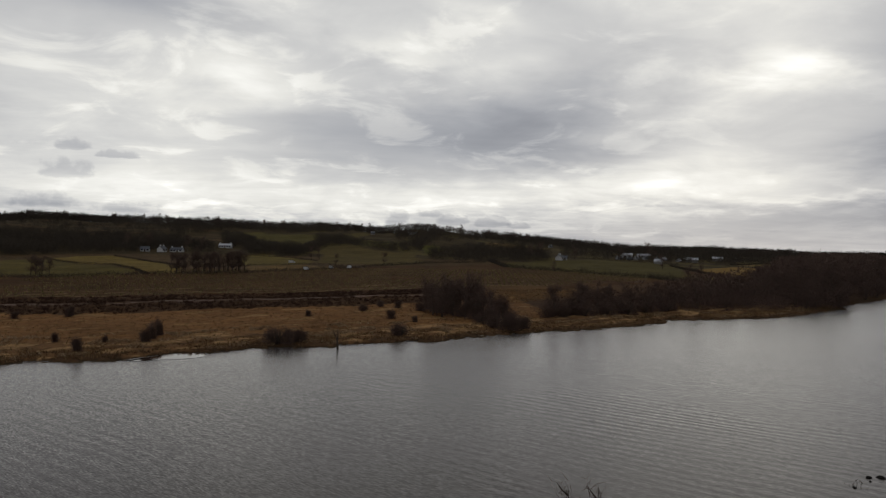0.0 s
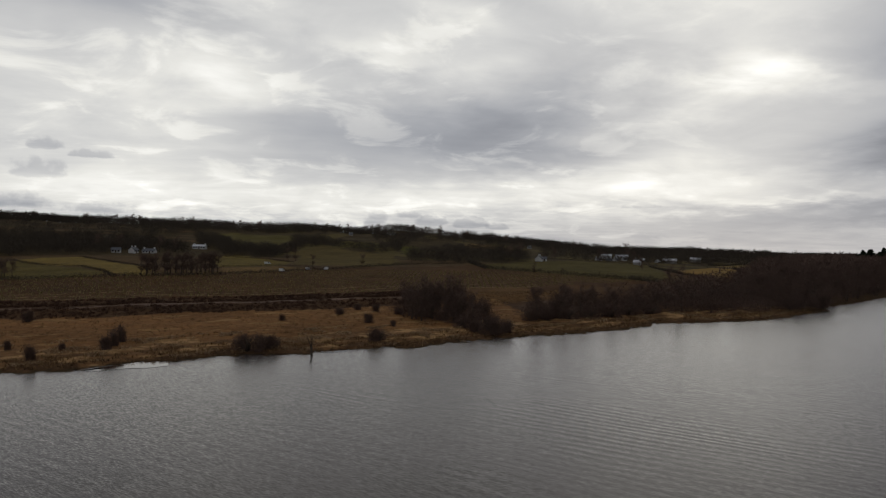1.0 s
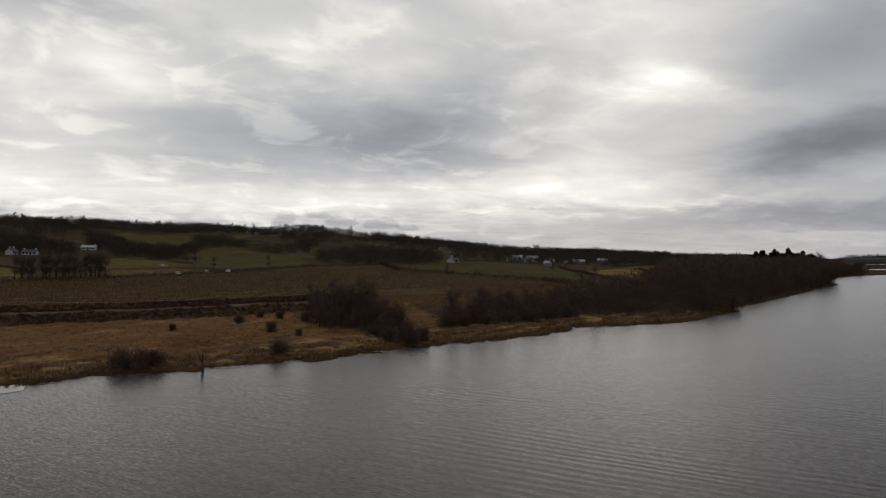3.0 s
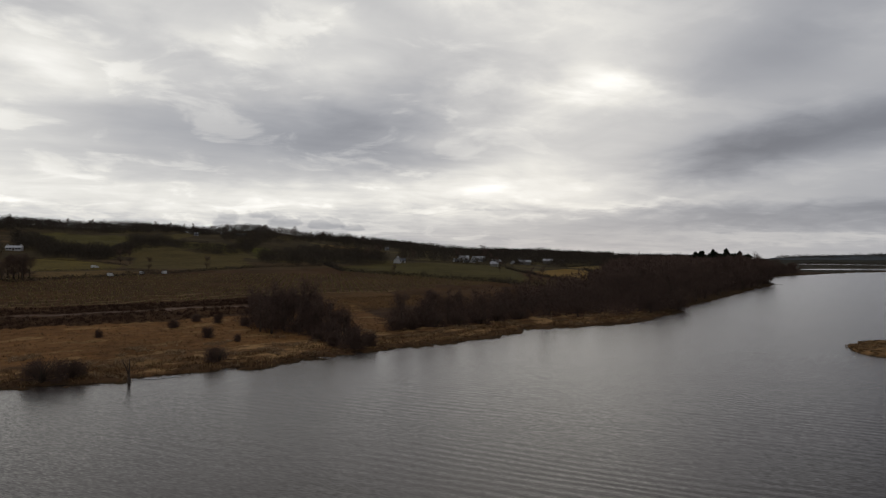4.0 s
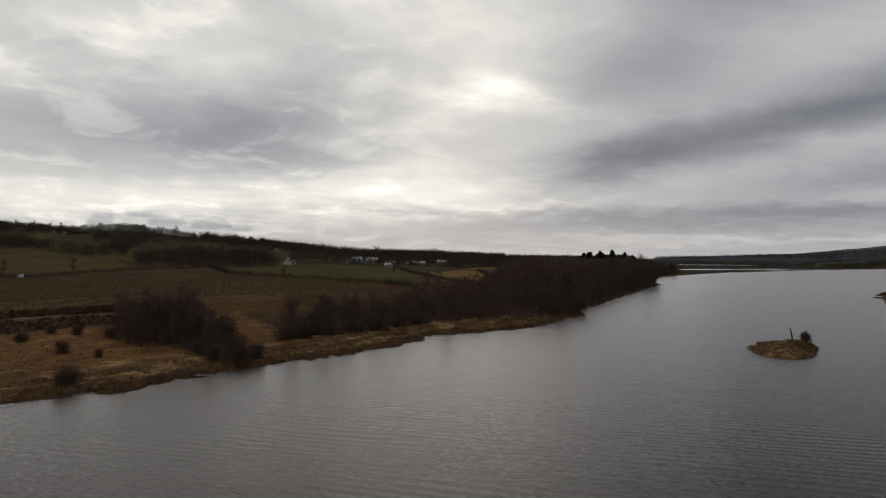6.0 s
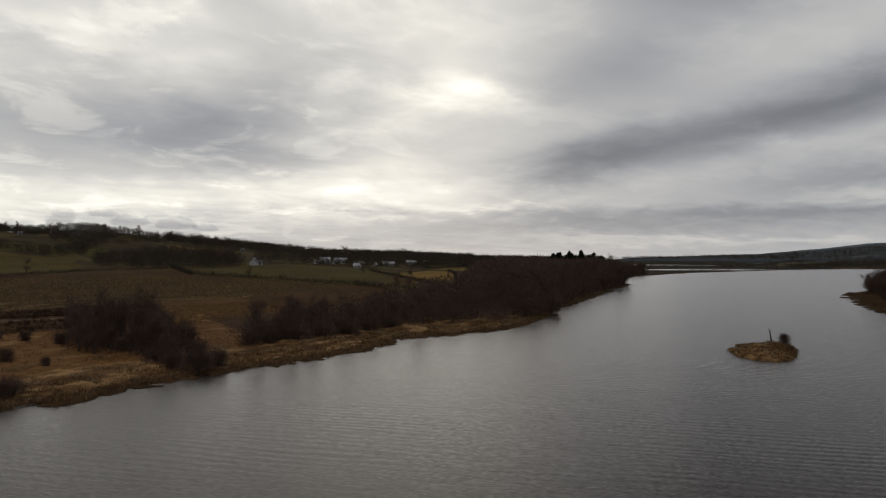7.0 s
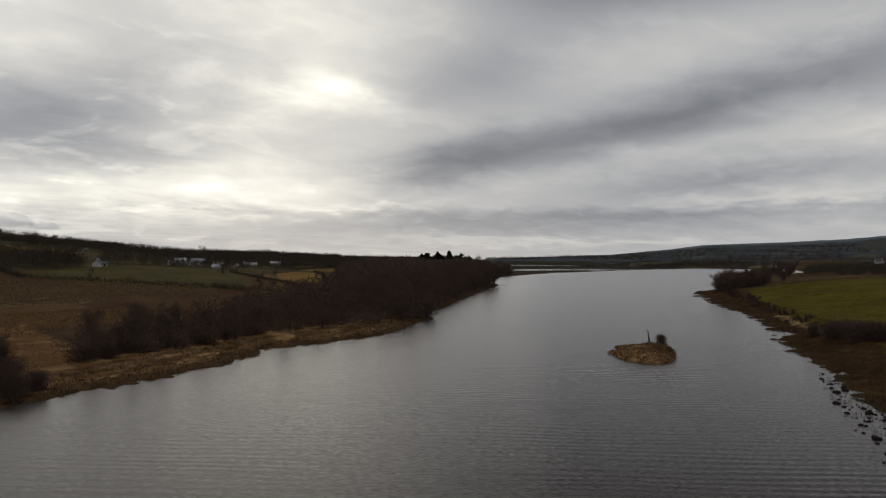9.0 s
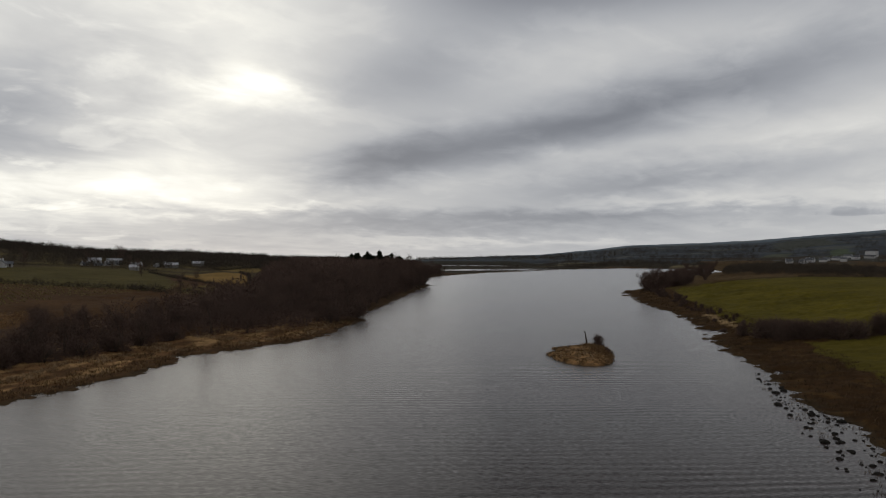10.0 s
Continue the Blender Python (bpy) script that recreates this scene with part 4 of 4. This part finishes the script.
# ridge trees against the sky
ridge = [bare_tree("ridge_tree", bare_tree_meshes(h, s, 95 + k, 2200, 1, 0.08, 4.0), IDENT, "dark leafless tree on the ridge against the sky", "tree", "ridge trees")
         for k, (h, s) in enumerate([(11, 4.4), (10, 4.8), (12, 4.2)])]
spots = []
for k in range(130):
    a = radians(rng.uniform(-30, 14))
    d = rng.uniform(850, 885)
    spots.append((O[0] + d * math.sin(a), O[1] + d * math.cos(a), rng.uniform(0.4, 0.95) * (1.15 if -25 < math.degrees(a) < -19 else 0.95)))
for k in range(70):
    a, d = radians(rng.uniform(14, 33)), rng.uniform(1010, 1090)
    spots.append((O[0] + d * math.sin(a), O[1] + d * math.cos(a), rng.uniform(0.45, 0.95)))
copies(ridge, spots, rng)


# far woods and hedges
def polar_ring(a0, a1, r0, r1, step=6.0):
    arc = np.arange(a0, a1 + 0.01, step)
    return [(O[0] + r0 * math.sin(radians(a)), O[1] + r0 * math.cos(radians(a))) for a in arc] + [(O[0] + r1 * math.sin(radians(a)), O[1] + r1 * math.cos(radians(a))) for a in arc[::-1]]


# open ground round the hill farm and below the bungalow
CLEARINGS = [[(-106, 510), (-84, 510), (-74, 445), (-90, 440)], [(-142, 455), (-106, 464), (-98, 415), (-128, 405)]]


def off_fields(x, y):
    ok = ~in_ring(x, y, LAKE)
    for ring in [f[1] for f in FIELDS] + CLEARINGS:
        ok &= ~in_ring(x, y, ring)
    return ok


def wood_on(ring, count, low, high, keep, name, label, per=130, mat=None, width=0.13):
    pts = scatter(ring, count, rng, 0, keep)
    return clumps(pts, rng.uniform(low, high, len(pts)), per, mat or TWIG_FAR, name, label, "wood", rng, 1.3, width, False, 0.09)


wood_on([(-330, 530), (-287, 540), (-149, 559), (-96, 497), (-87, 456), (-114, 452), (-143, 425), (-196, 370), (-330, 330)], 2500, 4.5, 8, off_fields, "hill_wood", "dark leafless wood above the hill farm")
wood_on([(-330, 560), (-262, 588), (-155, 566), (-179, 660), (-265, 702), (-330, 720)], 420, 2.5, 5.5, lambda x, y: off_fields(x, y) & (wobble(x * 0.8, y * 1.6, 46, 37) < 0.25), "hill_scrub", "dark gorse and scrub on the brown heath")
wood_on([(-400, 740), (-268, 735), (-207, 785), (-153, 815), (-51, 825), (43, 850), (39, 774), (-44, 703), (-120, 692), (-150, 590), (-200, 690), (-260, 705)], 1000, 5, 8.5, off_fields, "hill_wood", "dark leafless wood under the crest")
wood_on([(-118, 611), (-104, 626), (-77, 527), (-56, 508), (-31, 489), (-40, 421), (-76, 457), (-88, 466)], 330, 5, 8.5, off_fields, "hill_wood", "dark leafless wood in the hillside fold")
wood_on([(-40, 641), (-18, 670), (-6, 600), (27, 538), (52, 625), (61, 604), (42, 498), (26, 502), (1, 539), (-13, 578), (-24, 474), (-37, 488)], 300, 4.5, 8, off_fields, "hill_wood", "leafless trees between hillside fields")
wood_on([(43, 855), (80, 806), (162, 881), (300, 960), (420, 1000), (473, 900), (340, 871), (196, 705), (133, 724), (71, 605), (33, 660)], 900, 5, 8.5, off_fields, "hill_wood", "dark wood along the falling hillside")
wood_on([(52, 522), (107, 583), (160, 593), (128, 450), (74, 398), (41, 409)], 380, 5, 8.5, off_fields, "hill_wood", "dark leafless wood above the field")
wood_on([(221, 729), (340, 871), (455, 948), (470, 800), (279, 560), (234, 535), (168, 480), (144, 484)], 520, 4.5, 8, lambda x, y: off_fields(x, y) & (wobble(x, y, 60, 44) < 0.5), "hill_wood", "dark leafless trees round the village")
wood_on(polar_ring(20, 47, 520, 1500), 2600, 6.5, 10.5, lambda x, y: off_fields(x, y) & ((wobble(x, y, 110, 33) < 0.15) | (x > 400)), "hill_wood", "dark woodland on the low ridge beyond the fields")
wood_on(polar_ring(-30, -17, 800, 850), 520, 6.5, 10, off_fields, "ridge_wood", "dense dark wood on the hill crest")
wood_on(polar_ring(10, 36, 950, 1110), 1250, 9.5, 13.5, off_fields, "ridge_wood", "dark woodland along the low ridge")
wood_on(polar_ring(-42, 6, 820, 880), 1500, 6, 9.5, off_fields, "ridge_wood", "dark woodland along the hill crest")
wood_on(polar_ring(46, 90, 1150, 2100), 3000, 5, 9, lambda x, y: off_fields(x, y) & (wobble(x, y, 260, 34) < 0.25) & ((np.arctan2(x - O[0], y - O[1]) > 0.98) | (np.hypot(x, y) > 1550)), "far_wood", "distant dark woods below the moor", 40, width=0.3)
wood_on([(880, 552), (1035, 566), (1110, 450), (1160, 470), (1120, 640), (900, 590)], 420, 4, 8, off_fields, "shore_wood", "low dark wood along the far shore", 60, width=0.3)
wood_on([(566, 474), (700, 508), (860, 545), (868, 556), (700, 520), (560, 486)], 200, 2, 4.2, off_fields, "shore_scrub", "low dark scrub on the flooded spit", 40, width=0.3)
wood_on(polar_ring(47, 57, 985, 1230, 2.0), 420, 2.5, 6.5, off_fields, "shore_scrub", "low dark scrub between flooded flats", 40, width=0.3)
wood_on([(425, 150), (470, 40), (560, 0), (640, 250), (500, 215)], 900, 4.5, 7.5, off_fields, "field_wood", "brown leafless wood behind the green field")
wood_on([(300, 392), (345, 470), (400, 530), (470, 560), (420, 620), (330, 540), (296, 470)], 420, 7, 11, off_fields, "field_wood", "dark wood behind the pale field")


wood_on([(188, 482), (235, 496), (300, 528), (370, 590), (385, 660), (330, 640), (270, 590), (210, 540)], 360, 2.2, 4.6, off_fields, "village_trees", "leafless garden trees among the village houses")


def hedge(points, h, w, mat=None, label="dark leafless hedge between fields"):
    r = np.random.RandomState(int(abs(points[0][0] * 7 + points[0][1])))
    pts = []
    for (ax, ay), (bx, by) in zip(points, points[1:]):
        n = max(2, int(math.hypot(bx - ax, by - ay) * 26))
        t = r.uniform(0, 1, n)
        pts.append(np.stack([ax + (bx - ax) * t, ay + (by - ay) * t], 1))
    p = np.concatenate(pts)
    p += r.normal(0, w / 3.0, p.shape)
    tall_here = h * (0.8 + 0.25 * wobble(p[:, 0], p[:, 1], 9, 41) + r.uniform(-0.15, 0.3, len(p)))
    base = np.stack([p[:, 0], p[:, 1], height(p[:, 0], p[:, 1]) + r.uniform(0, 0.65, len(p)) * tall_here - 0.1], 1)
    way = r.normal(0, 0.3, base.shape) * h + np.array([0, 0, 1.0]) * (tall_here * 0.2)[:, None]
    tagged(new("hedge", soup("hedge", blades(base, way, r.uniform(0.1, 0.3, len(p)) * h * 0.3, r), mat or TWIG_FAR)), label, "hedge", "field hedges")


def hedges(h, *lines):
    for line in lines:
        hedge(line, h, 1.3)


hedges(1.3, [(-200, 352), (-184, 352), (-157, 362), (-125, 319), (-109, 311), (-90, 281), (-79, 258)], [(-135, 395), (-116, 372), (-79, 309), (-66, 322)], [(-51, 319), (-27, 340), (-5, 328)], [(-75, 437), (-39, 412), (-24, 386)], [(1, 649), (50, 574)])
hedges(1.9, [(-200, 215), (-122, 230), (-99, 236), (-86, 247), (-69, 257), (-47, 264), (-19, 298), (1, 319), (38, 376), (74, 398)], [(209, 443), (181, 345), (170, 287)])
hedges(2.6, [(79, 416), (76, 350), (101, 324), (127, 289), (136, 254)], [(136, 280), (128, 288)])
hedges(2.0, [(140, 478), (187, 478), (228, 470)], [(272, 445), (248, 398), (193, 312)], [(385, 133), (420, 98), (462, 40)], [(282, 497), (386, 580)], [(124, 640), (134, 612), (176, 626)])


# ---------------------------------------------------------------- houses, barns, vehicles
def house(name, x, y, turn, length, width, wall_h, roof_h, label, category, group, wall_mat, roof_mat, windows=3, chimney=True):
    ob = thing(name, Matrix.Translation((x, y, ground_z(x, y) - 0.3)) @ Matrix.Rotation(radians(turn), 4, "Z"), label, category, group)
    a, b, h, t = length / 2, width / 2, wall_h + 0.3, roof_h
    v = [(-a, -b, 0), (a, -b, 0), (a, b, 0), (-a, b, 0), (-a, -b, h), (a, -b, h), (a, b, h), (-a, b, h), (-a, 0, h + t), (a, 0, h + t)]
    f = [(0, 1, 5, 4), (2, 3, 7, 6), (1, 2, 6, 9, 5), (3, 0, 4, 8, 7), (3, 2, 1, 0), (4, 5, 9, 8), (6, 7, 8, 9)]
    wall = part("wall", mesh_of("wall", v, f, wall_mat), ob)
    e, k = 0.35, 0.16
    s = t / b
    roof = []
    for sign in (-1, 1):
        y0, z0 = sign * (b + e), h - e * s + 0.03
        rv = [(-a - e, y0, z0), (a + e, y0, z0), (a + e, 0, h + t + 0.03), (-a - e, 0, h + t + 0.03)]
        rv += [(p[0], p[1], p[2] + k) for p in rv]
        rf = [(0, 1, 2, 3), (7, 6, 5, 4), (0, 4, 5, 1), (1, 5, 6, 2), (2, 6, 7, 3), (3, 7, 4, 0)]
        roof_part = part("roof", mesh_of("roof", rv, rf, roof_mat), ob)
    for i in range(windows):
        cx = -a + length * (i + 0.5) / windows
        if i == windows // 2 and windows > 1:
            part("door", mesh_of("door", *box(cx - 0.5, cx + 0.5, -b - 0.05, -b + 0.02, 0.3, min(2.35, h - 0.1)), BARK), wall)
        else:
            part("window", mesh_of("window", *box(cx - 0.6, cx + 0.6, -b - 0.04, -b + 0.02, min(1.2, h - 1.0), min(2.4, h - 0.2)), DARK_GLASS), wall)
    if chimney:
        for sx in (-1, 1):
            part("chimney", mesh_of("chimney", *box(sx * (a - 0.6) - 0.35, sx * (a - 0.6) + 0.35, -0.3, 0.3, h + t - 0.6, h + t + 1.0), wall_mat), roof_part)


white = "white rendered farmhouse with a grey slate roof"
house("farmhouse", -124.5, 449, 75, 5, 4, 1.9, 1.7, white, "house", "hill farm", RENDER, SLATE)
house("farmhouse", -116, 452, -10, 7.5, 4, 1.5, 1.3, "long low white farm wing with a slate roof", "house", "hill farm", RENDER, SLATE, 4)
house("farmhouse", -134, 447, 5, 5, 4, 1.6, 1.4, "low white outbuilding with a slate roof", "house", "hill farm", RENDER, SLATE, 3, False)
house("bungalow", -95.5, 503, -6, 8.5, 4.5, 1.7, 1.1, "long white bungalow below the dark wood", "house", "", RENDER, SHEETING, 5)
house("farmhouse", 136.5, 459, 60, 5.5, 4.5, 1.9, 1.8, "white gabled farmhouse at the field's edge", "house", "village", RENDER, SLATE, 2)
house("farmhouse", 140, 462, -20, 5, 4, 1.5, 1.3, "low white wing beside the farmhouse", "house", "village", RENDER, SLATE, 2, False)
house("barn", 247, 578, -25, 11, 6, 2.2, 1.7, "grey barn with a pale sheeted roof", "barn", "village", STONE_WALL, SHEETING, 0, False)
house("barn", 225, 560, -15, 8, 5, 2.4, 1.5, "white-walled shed with a pale roof", "barn", "village", RENDER, SHEETING, 2, False)
house("barn", 213, 471, -35, 5, 4, 2.0, 1.4, "small shed with a bright pale roof", "barn", "village", STONE_WALL, SHEETING, 0, False)
house("barn", 270, 534, -20, 9, 5, 2.2, 1.4, "long low shed with a pale roof", "barn", "village", STONE_WALL, SHEETING, 0, False)
house("barn", 306, 560, -25, 8, 5, 2.4, 1.5, "long low shed with a pale roof", "barn", "village", STONE_WALL, SHEETING, 0, False)
for x, y, a in [(218, 523, 30), (240, 531, -10), (252, 548, 5), (262, 541, 30), (202, 519, 10), (210, 517, -15), (232, 540, 20), (386, 673, -20), (41, 800, 10), (54, 755, -20), (60, 760, 15), (13, 734, 5), (205, 729, 10), (330, 610, -30), (350, 640, 0), (285, 575, 15)]:
    house("cottage", x, y, a, rng.uniform(3.2, 4.6), 3.0, 1.15, 1.0, "small white cottage among hillside trees", "house", "village", RENDER, SHEETING if x > 250 else SLATE, 3)
for k in range(16):
    t = k / 15
    x, y = 1130 + 260 * t + rng.normal(0, 12), 330 - 40 * t + rng.normal(0, 14)
    house("town_house", x, y, rng.uniform(-30, 30) + 90, rng.uniform(7, 12), 6, rng.uniform(3, 4.5), 2.2, "pale town house on the far slope", "house", "far town", RENDER, SLATE, 3)
house("apartment_block", 1425, 283, 75, 18, 9, 10, 0.5, "tall white block above the far town", "building", "far town", RENDER, SLATE, 5, False)


def van(x, y, turn):
    ob = thing("van", Matrix.Translation((x, y, ground_z(x, y))) @ Matrix.Rotation(radians(turn), 4, "Z") @ Matrix.Scale(0.62, 4), "white van parked at the field's edge", "van", "parked vans")
    # van body in side view
    prof = [(-2.5, 0.4), (2.5, 0.4), (2.5, 1.1), (1.7, 1.3), (1.0, 2.1), (-2.4, 2.2), (-2.5, 2.0)]
    v = [(px, s, pz) for s in (-0.95, 0.95) for px, pz in prof]
    n = len(prof)
    f = [tuple(range(n)), tuple(range(n, 2 * n))[::-1]] + [(i, i + n, (i + 1) % n + n, (i + 1) % n) for i in range(n)]
    shell = part("body", mesh_of("body", v, f, WHITE_PAINT), ob)
    for s in (-1, 1):
        part("window", mesh_of("window", *box(0.35, 1.15, s * 0.96 - 0.01, s * 0.96 + 0.01, 1.35, 1.95), DARK_GLASS), shell)
        part("headlight", mesh_of("headlight", *box(2.47, 2.53, s * 0.7 - 0.15, s * 0.7 + 0.15, 0.75, 0.98), SHEETING), shell)
        for wx in (-1.6, 1.55):
            wheel = part("wheel", mesh_of("wheel", *tube([(wx, s * 0.75, 0.34), (wx, s * 0.97, 0.34)], [0.34, 0.34], 12), RUBBER), ob)
            part("hub", mesh_of("hub", *tube([(wx, s * 0.96, 0.34), (wx, s * 0.985, 0.34)], [0.19, 0.17], 10), SHEETING), wheel)


for x, y, a in [(-23, 293, 70), (-13, 306, 78), (-5.2, 311, 110), (-35, 356, 30)]:
    van(x, y, a)


# ---------------------------------------------------------------- stones, reeds, saplings
def stone_mesh(seed):
    r = np.random.RandomState(seed)
    bm = bmesh.new()
    bmesh.ops.create_icosphere(bm, subdivisions=2, radius=0.5)
    for v in bm.verts:
        n = noise.noise(v.co * 2.3 + Vector((seed, 0, 0)))
        v.co *= 1 + 0.4 * n
        v.co.z *= 0.62
        v.co.x *= 1.25
    me = bpy.data.meshes.new("stone")
    bm.to_mesh(me)
    bm.free()
    me.materials.append(STONE)
    return me


stones = [stone_mesh(k) for k in range(6)]
SHALLOWS = [(124, 73.5), (103, 60.5), (96, 55), (84, 48), (60, 39.5), (41, 33), (30, 33), (33, 35), (52, 41.8), (70, 48.2), (90, 58), (108, 66)]
for k, (x, y) in enumerate(scatter(SHALLOWS, 240, rng)):
    s = float(rng.choice([0.16, 0.24, 0.36, 0.5, 0.8], p=[0.3, 0.3, 0.22, 0.14, 0.04]))
    ob = new("stone", stones[k % 6])
    ob.matrix_basis = Matrix.Translation((x, y, 0.02)) @ Matrix.Rotation(rng.uniform(0, 6.28), 4, "Z") @ Matrix.Scale(s, 4)
    tagged(ob, "dark wet stone in the shallows by the bank", "stone", "stones in the shallows")


def tufts(points, low, high, per, mat, name, label, category, width=0.07, lean=0.35, wet=0.06):
    p = np.array(points, float)
    z = height(p[:, 0], p[:, 1])
    p, z = p[z > wet], z[z > wet]
    n = len(p)
    pick = np.repeat(np.arange(n), per)
    base = np.stack([p[pick, 0], p[pick, 1], np.maximum(z[pick], -0.1) - 0.05], 1) + rng.normal(0, 0.22, (n * per, 3)) * np.array([1, 1, 0])
    s = rng.uniform(low, high, n)[pick]
    way = np.stack([rng.normal(0, lean, n * per) * s, rng.normal(0, lean, n * per) * s, s], 1)
    tagged(new(name, soup(name, blades(base, way, rng.uniform(0.5, 1.3, n * per) * width, rng), mat)), label, category, kind="stuff")


def far_band(d0, d1):
    return lambda x, y: (segment_distance(x, y, FAR_SHORE) < d1) & (segment_distance(x, y, FAR_SHORE) > d0) & ~in_ring(x, y, LAKE)


MARSH = [(-120, 70), (-20, 85), (130, 150), (130, 175), (36, 160), (20, 175), (-120, 150)]
EDGE = [(-120, 70), (-20, 85), (60, 122), (130, 155), (130, 172), (60, 150), (-20, 118), (-120, 95)]
tufts(scatter(MARSH, 9000, rng, 0, far_band(1, 54)), 0.15, 0.4, 6, STRAW, "marsh_grass", "tan dead marsh grass in tussocks", "grass", 0.07)
tufts(scatter(MARSH, 2800, rng, 0, lambda x, y: far_band(2, 22)(x, y) & (wobble(x * 0.6 + y * 0.3, y - 0.35 * x, 9, 63) > 0.35)), 0.3, 0.65, 8, PALE_STRAW, "pale_reeds", "pale flattened reeds in drifts near the shore", "reeds", 0.09, 0.7)
tufts(scatter(EDGE, 3000, rng, 0, lambda x, y: far_band(-3, 10)(x, y) & (wobble(x, y, 7, 61) > -0.15)), 0.2, 0.65, 8, STRAW, "reeds", "pale straw-coloured reeds along the shore", "reeds", 0.10)
tufts(scatter(EDGE, 1300, rng, 0, lambda x, y: far_band(-2, 6)(x, y) & (wobble(x, y, 5, 62) > 0.0)), 0.15, 0.5, 8, SEDGE, "sedge", "dark wet sedge along the shore", "sedge", 0.07)
tufts(scatter(ISLET, 420, rng, 0, lambda x, y: wobble(x, y, 3.0, 28) < 0.2), 0.1, 0.35, 9, STRAW, "islet_reeds", "straw-coloured dead reeds on the islet", "reeds", 0.10)
tufts(scatter(ISLET, 260, rng, 0, lambda x, y: (wobble(x, y, 3.0, 28) > 0.1) | (segment_distance(x, y, ISLET + ISLET[:1]) < 0.6)), 0.1, 0.35, 9, SEDGE, "islet_sedge", "dark sedge on the islet", "sedge", 0.07)
tufts(scatter([(110, 87.5), (125.5, 96.5), (125, 100), (118, 98), (113, 91)], 130, rng), 0.3, 0.75, 10, STRAW, "islet_reeds", "tall brown reeds on the high end of the islet", "reeds", 0.10)
tufts(scatter(ISLET, 260, rng), 0.1, 0.3, 9, PALE_STRAW, "islet_reeds", "pale flattened reeds on the islet", "reeds", 0.12, 0.7)
for ring in ([(-31, 92.5), (-27, 92.0), (-22.5, 95.5), (-23.5, 97.5), (-29, 95.5)], [(-3, 104), (0, 103.8), (2.4, 105.6), (0.5, 106.4)], [(165, 91), (170, 91.5), (172, 95), (167, 94.5)]):
    tufts(scatter(ring, 16, rng), 0.12, 0.3, 12, SEDGE, "pool_sedge", "dark sedge lumps standing in a bright pool", "sedge", 0.08, 0.7, -3)
SHALLOW_TUFTS = scatter(SHALLOWS, 200, rng)
tufts(SHALLOW_TUFTS, 0.2, 0.45, 9, SEDGE, "wet_sedge", "dark sedge tussocks standing in the shallows", "sedge", 0.07, 0.6, -3)
BANK = [(330, 190), (247, 149), (186, 106), (144, 85), (103, 62), (84, 49), (40, 33), (50, 20), (110, 42), (150, 66), (195, 92), (330, 172)]
tufts(scatter(BANK, 5200, rng, 0, lambda x, y: segment_distance(x, y, NEAR_SHORE) < 13), 0.2, 0.55, 7, SEDGE, "bank_sedge", "dark brown sedge and heather on the bank", "sedge", 0.07)
tufts(scatter([(-230, 90), (-120, 120), (36, 150), (36, 215), (-120, 180), (-230, 160)], 7500, rng, 0, lambda x, y: far_band(54, 64)(x, y) | far_band(71, 85)(x, y)), 0.3, 0.8, 14, HEATHER, "heather_scrub", "dark reddish brown scrub along the track", "scrub", 0.08)

tufts(scatter([(30, 168), (40, 172), (66, 196), (70, 214), (30, 208)], 1500, rng, 0, lambda x, y: ~in_ring(x, y, WOOD)), 0.2, 0.5, 6, STRAW, "rough_grass", "brown rough grass between track and plantation", "grass", 0.10)
rows = []
for i in range(152):
    for j in range(66):
        u, w = -170 + i * 2.1 + rng.normal(0, 0.3), 90 + j * 2.0 + rng.normal(0, 0.22)
        x, y = u + 0.18 * (w - 90), 96 + 0.13 * u + w + 6 * math.sin(u * 0.02)
        rows.append((x, y))
rows = np.array(rows)
d_rows = segment_distance(rows[:, 0], rows[:, 1], FAR_SHORE)
keep = (d_rows > 87) & (d_rows < 190) & off_fields(rows[:, 0], rows[:, 1]) & ~in_ring(rows[:, 0], rows[:, 1], WOOD) & (wobble(rows[:, 0], rows[:, 1], 40, 51) < 0.8)
tufts(rows[keep], 0.3, 0.75, 6, SAPLING, "young_plantation", "rows of pale saplings and dead grass on brown ground", "plantation", 0.14, 0.2)

# from plan units to metres
for ob in scene.objects:
    if ob.parent is None and ob is not cam:
        ob.matrix_basis = Matrix.Scale(UNIT, 4) @ ob.matrix_basis
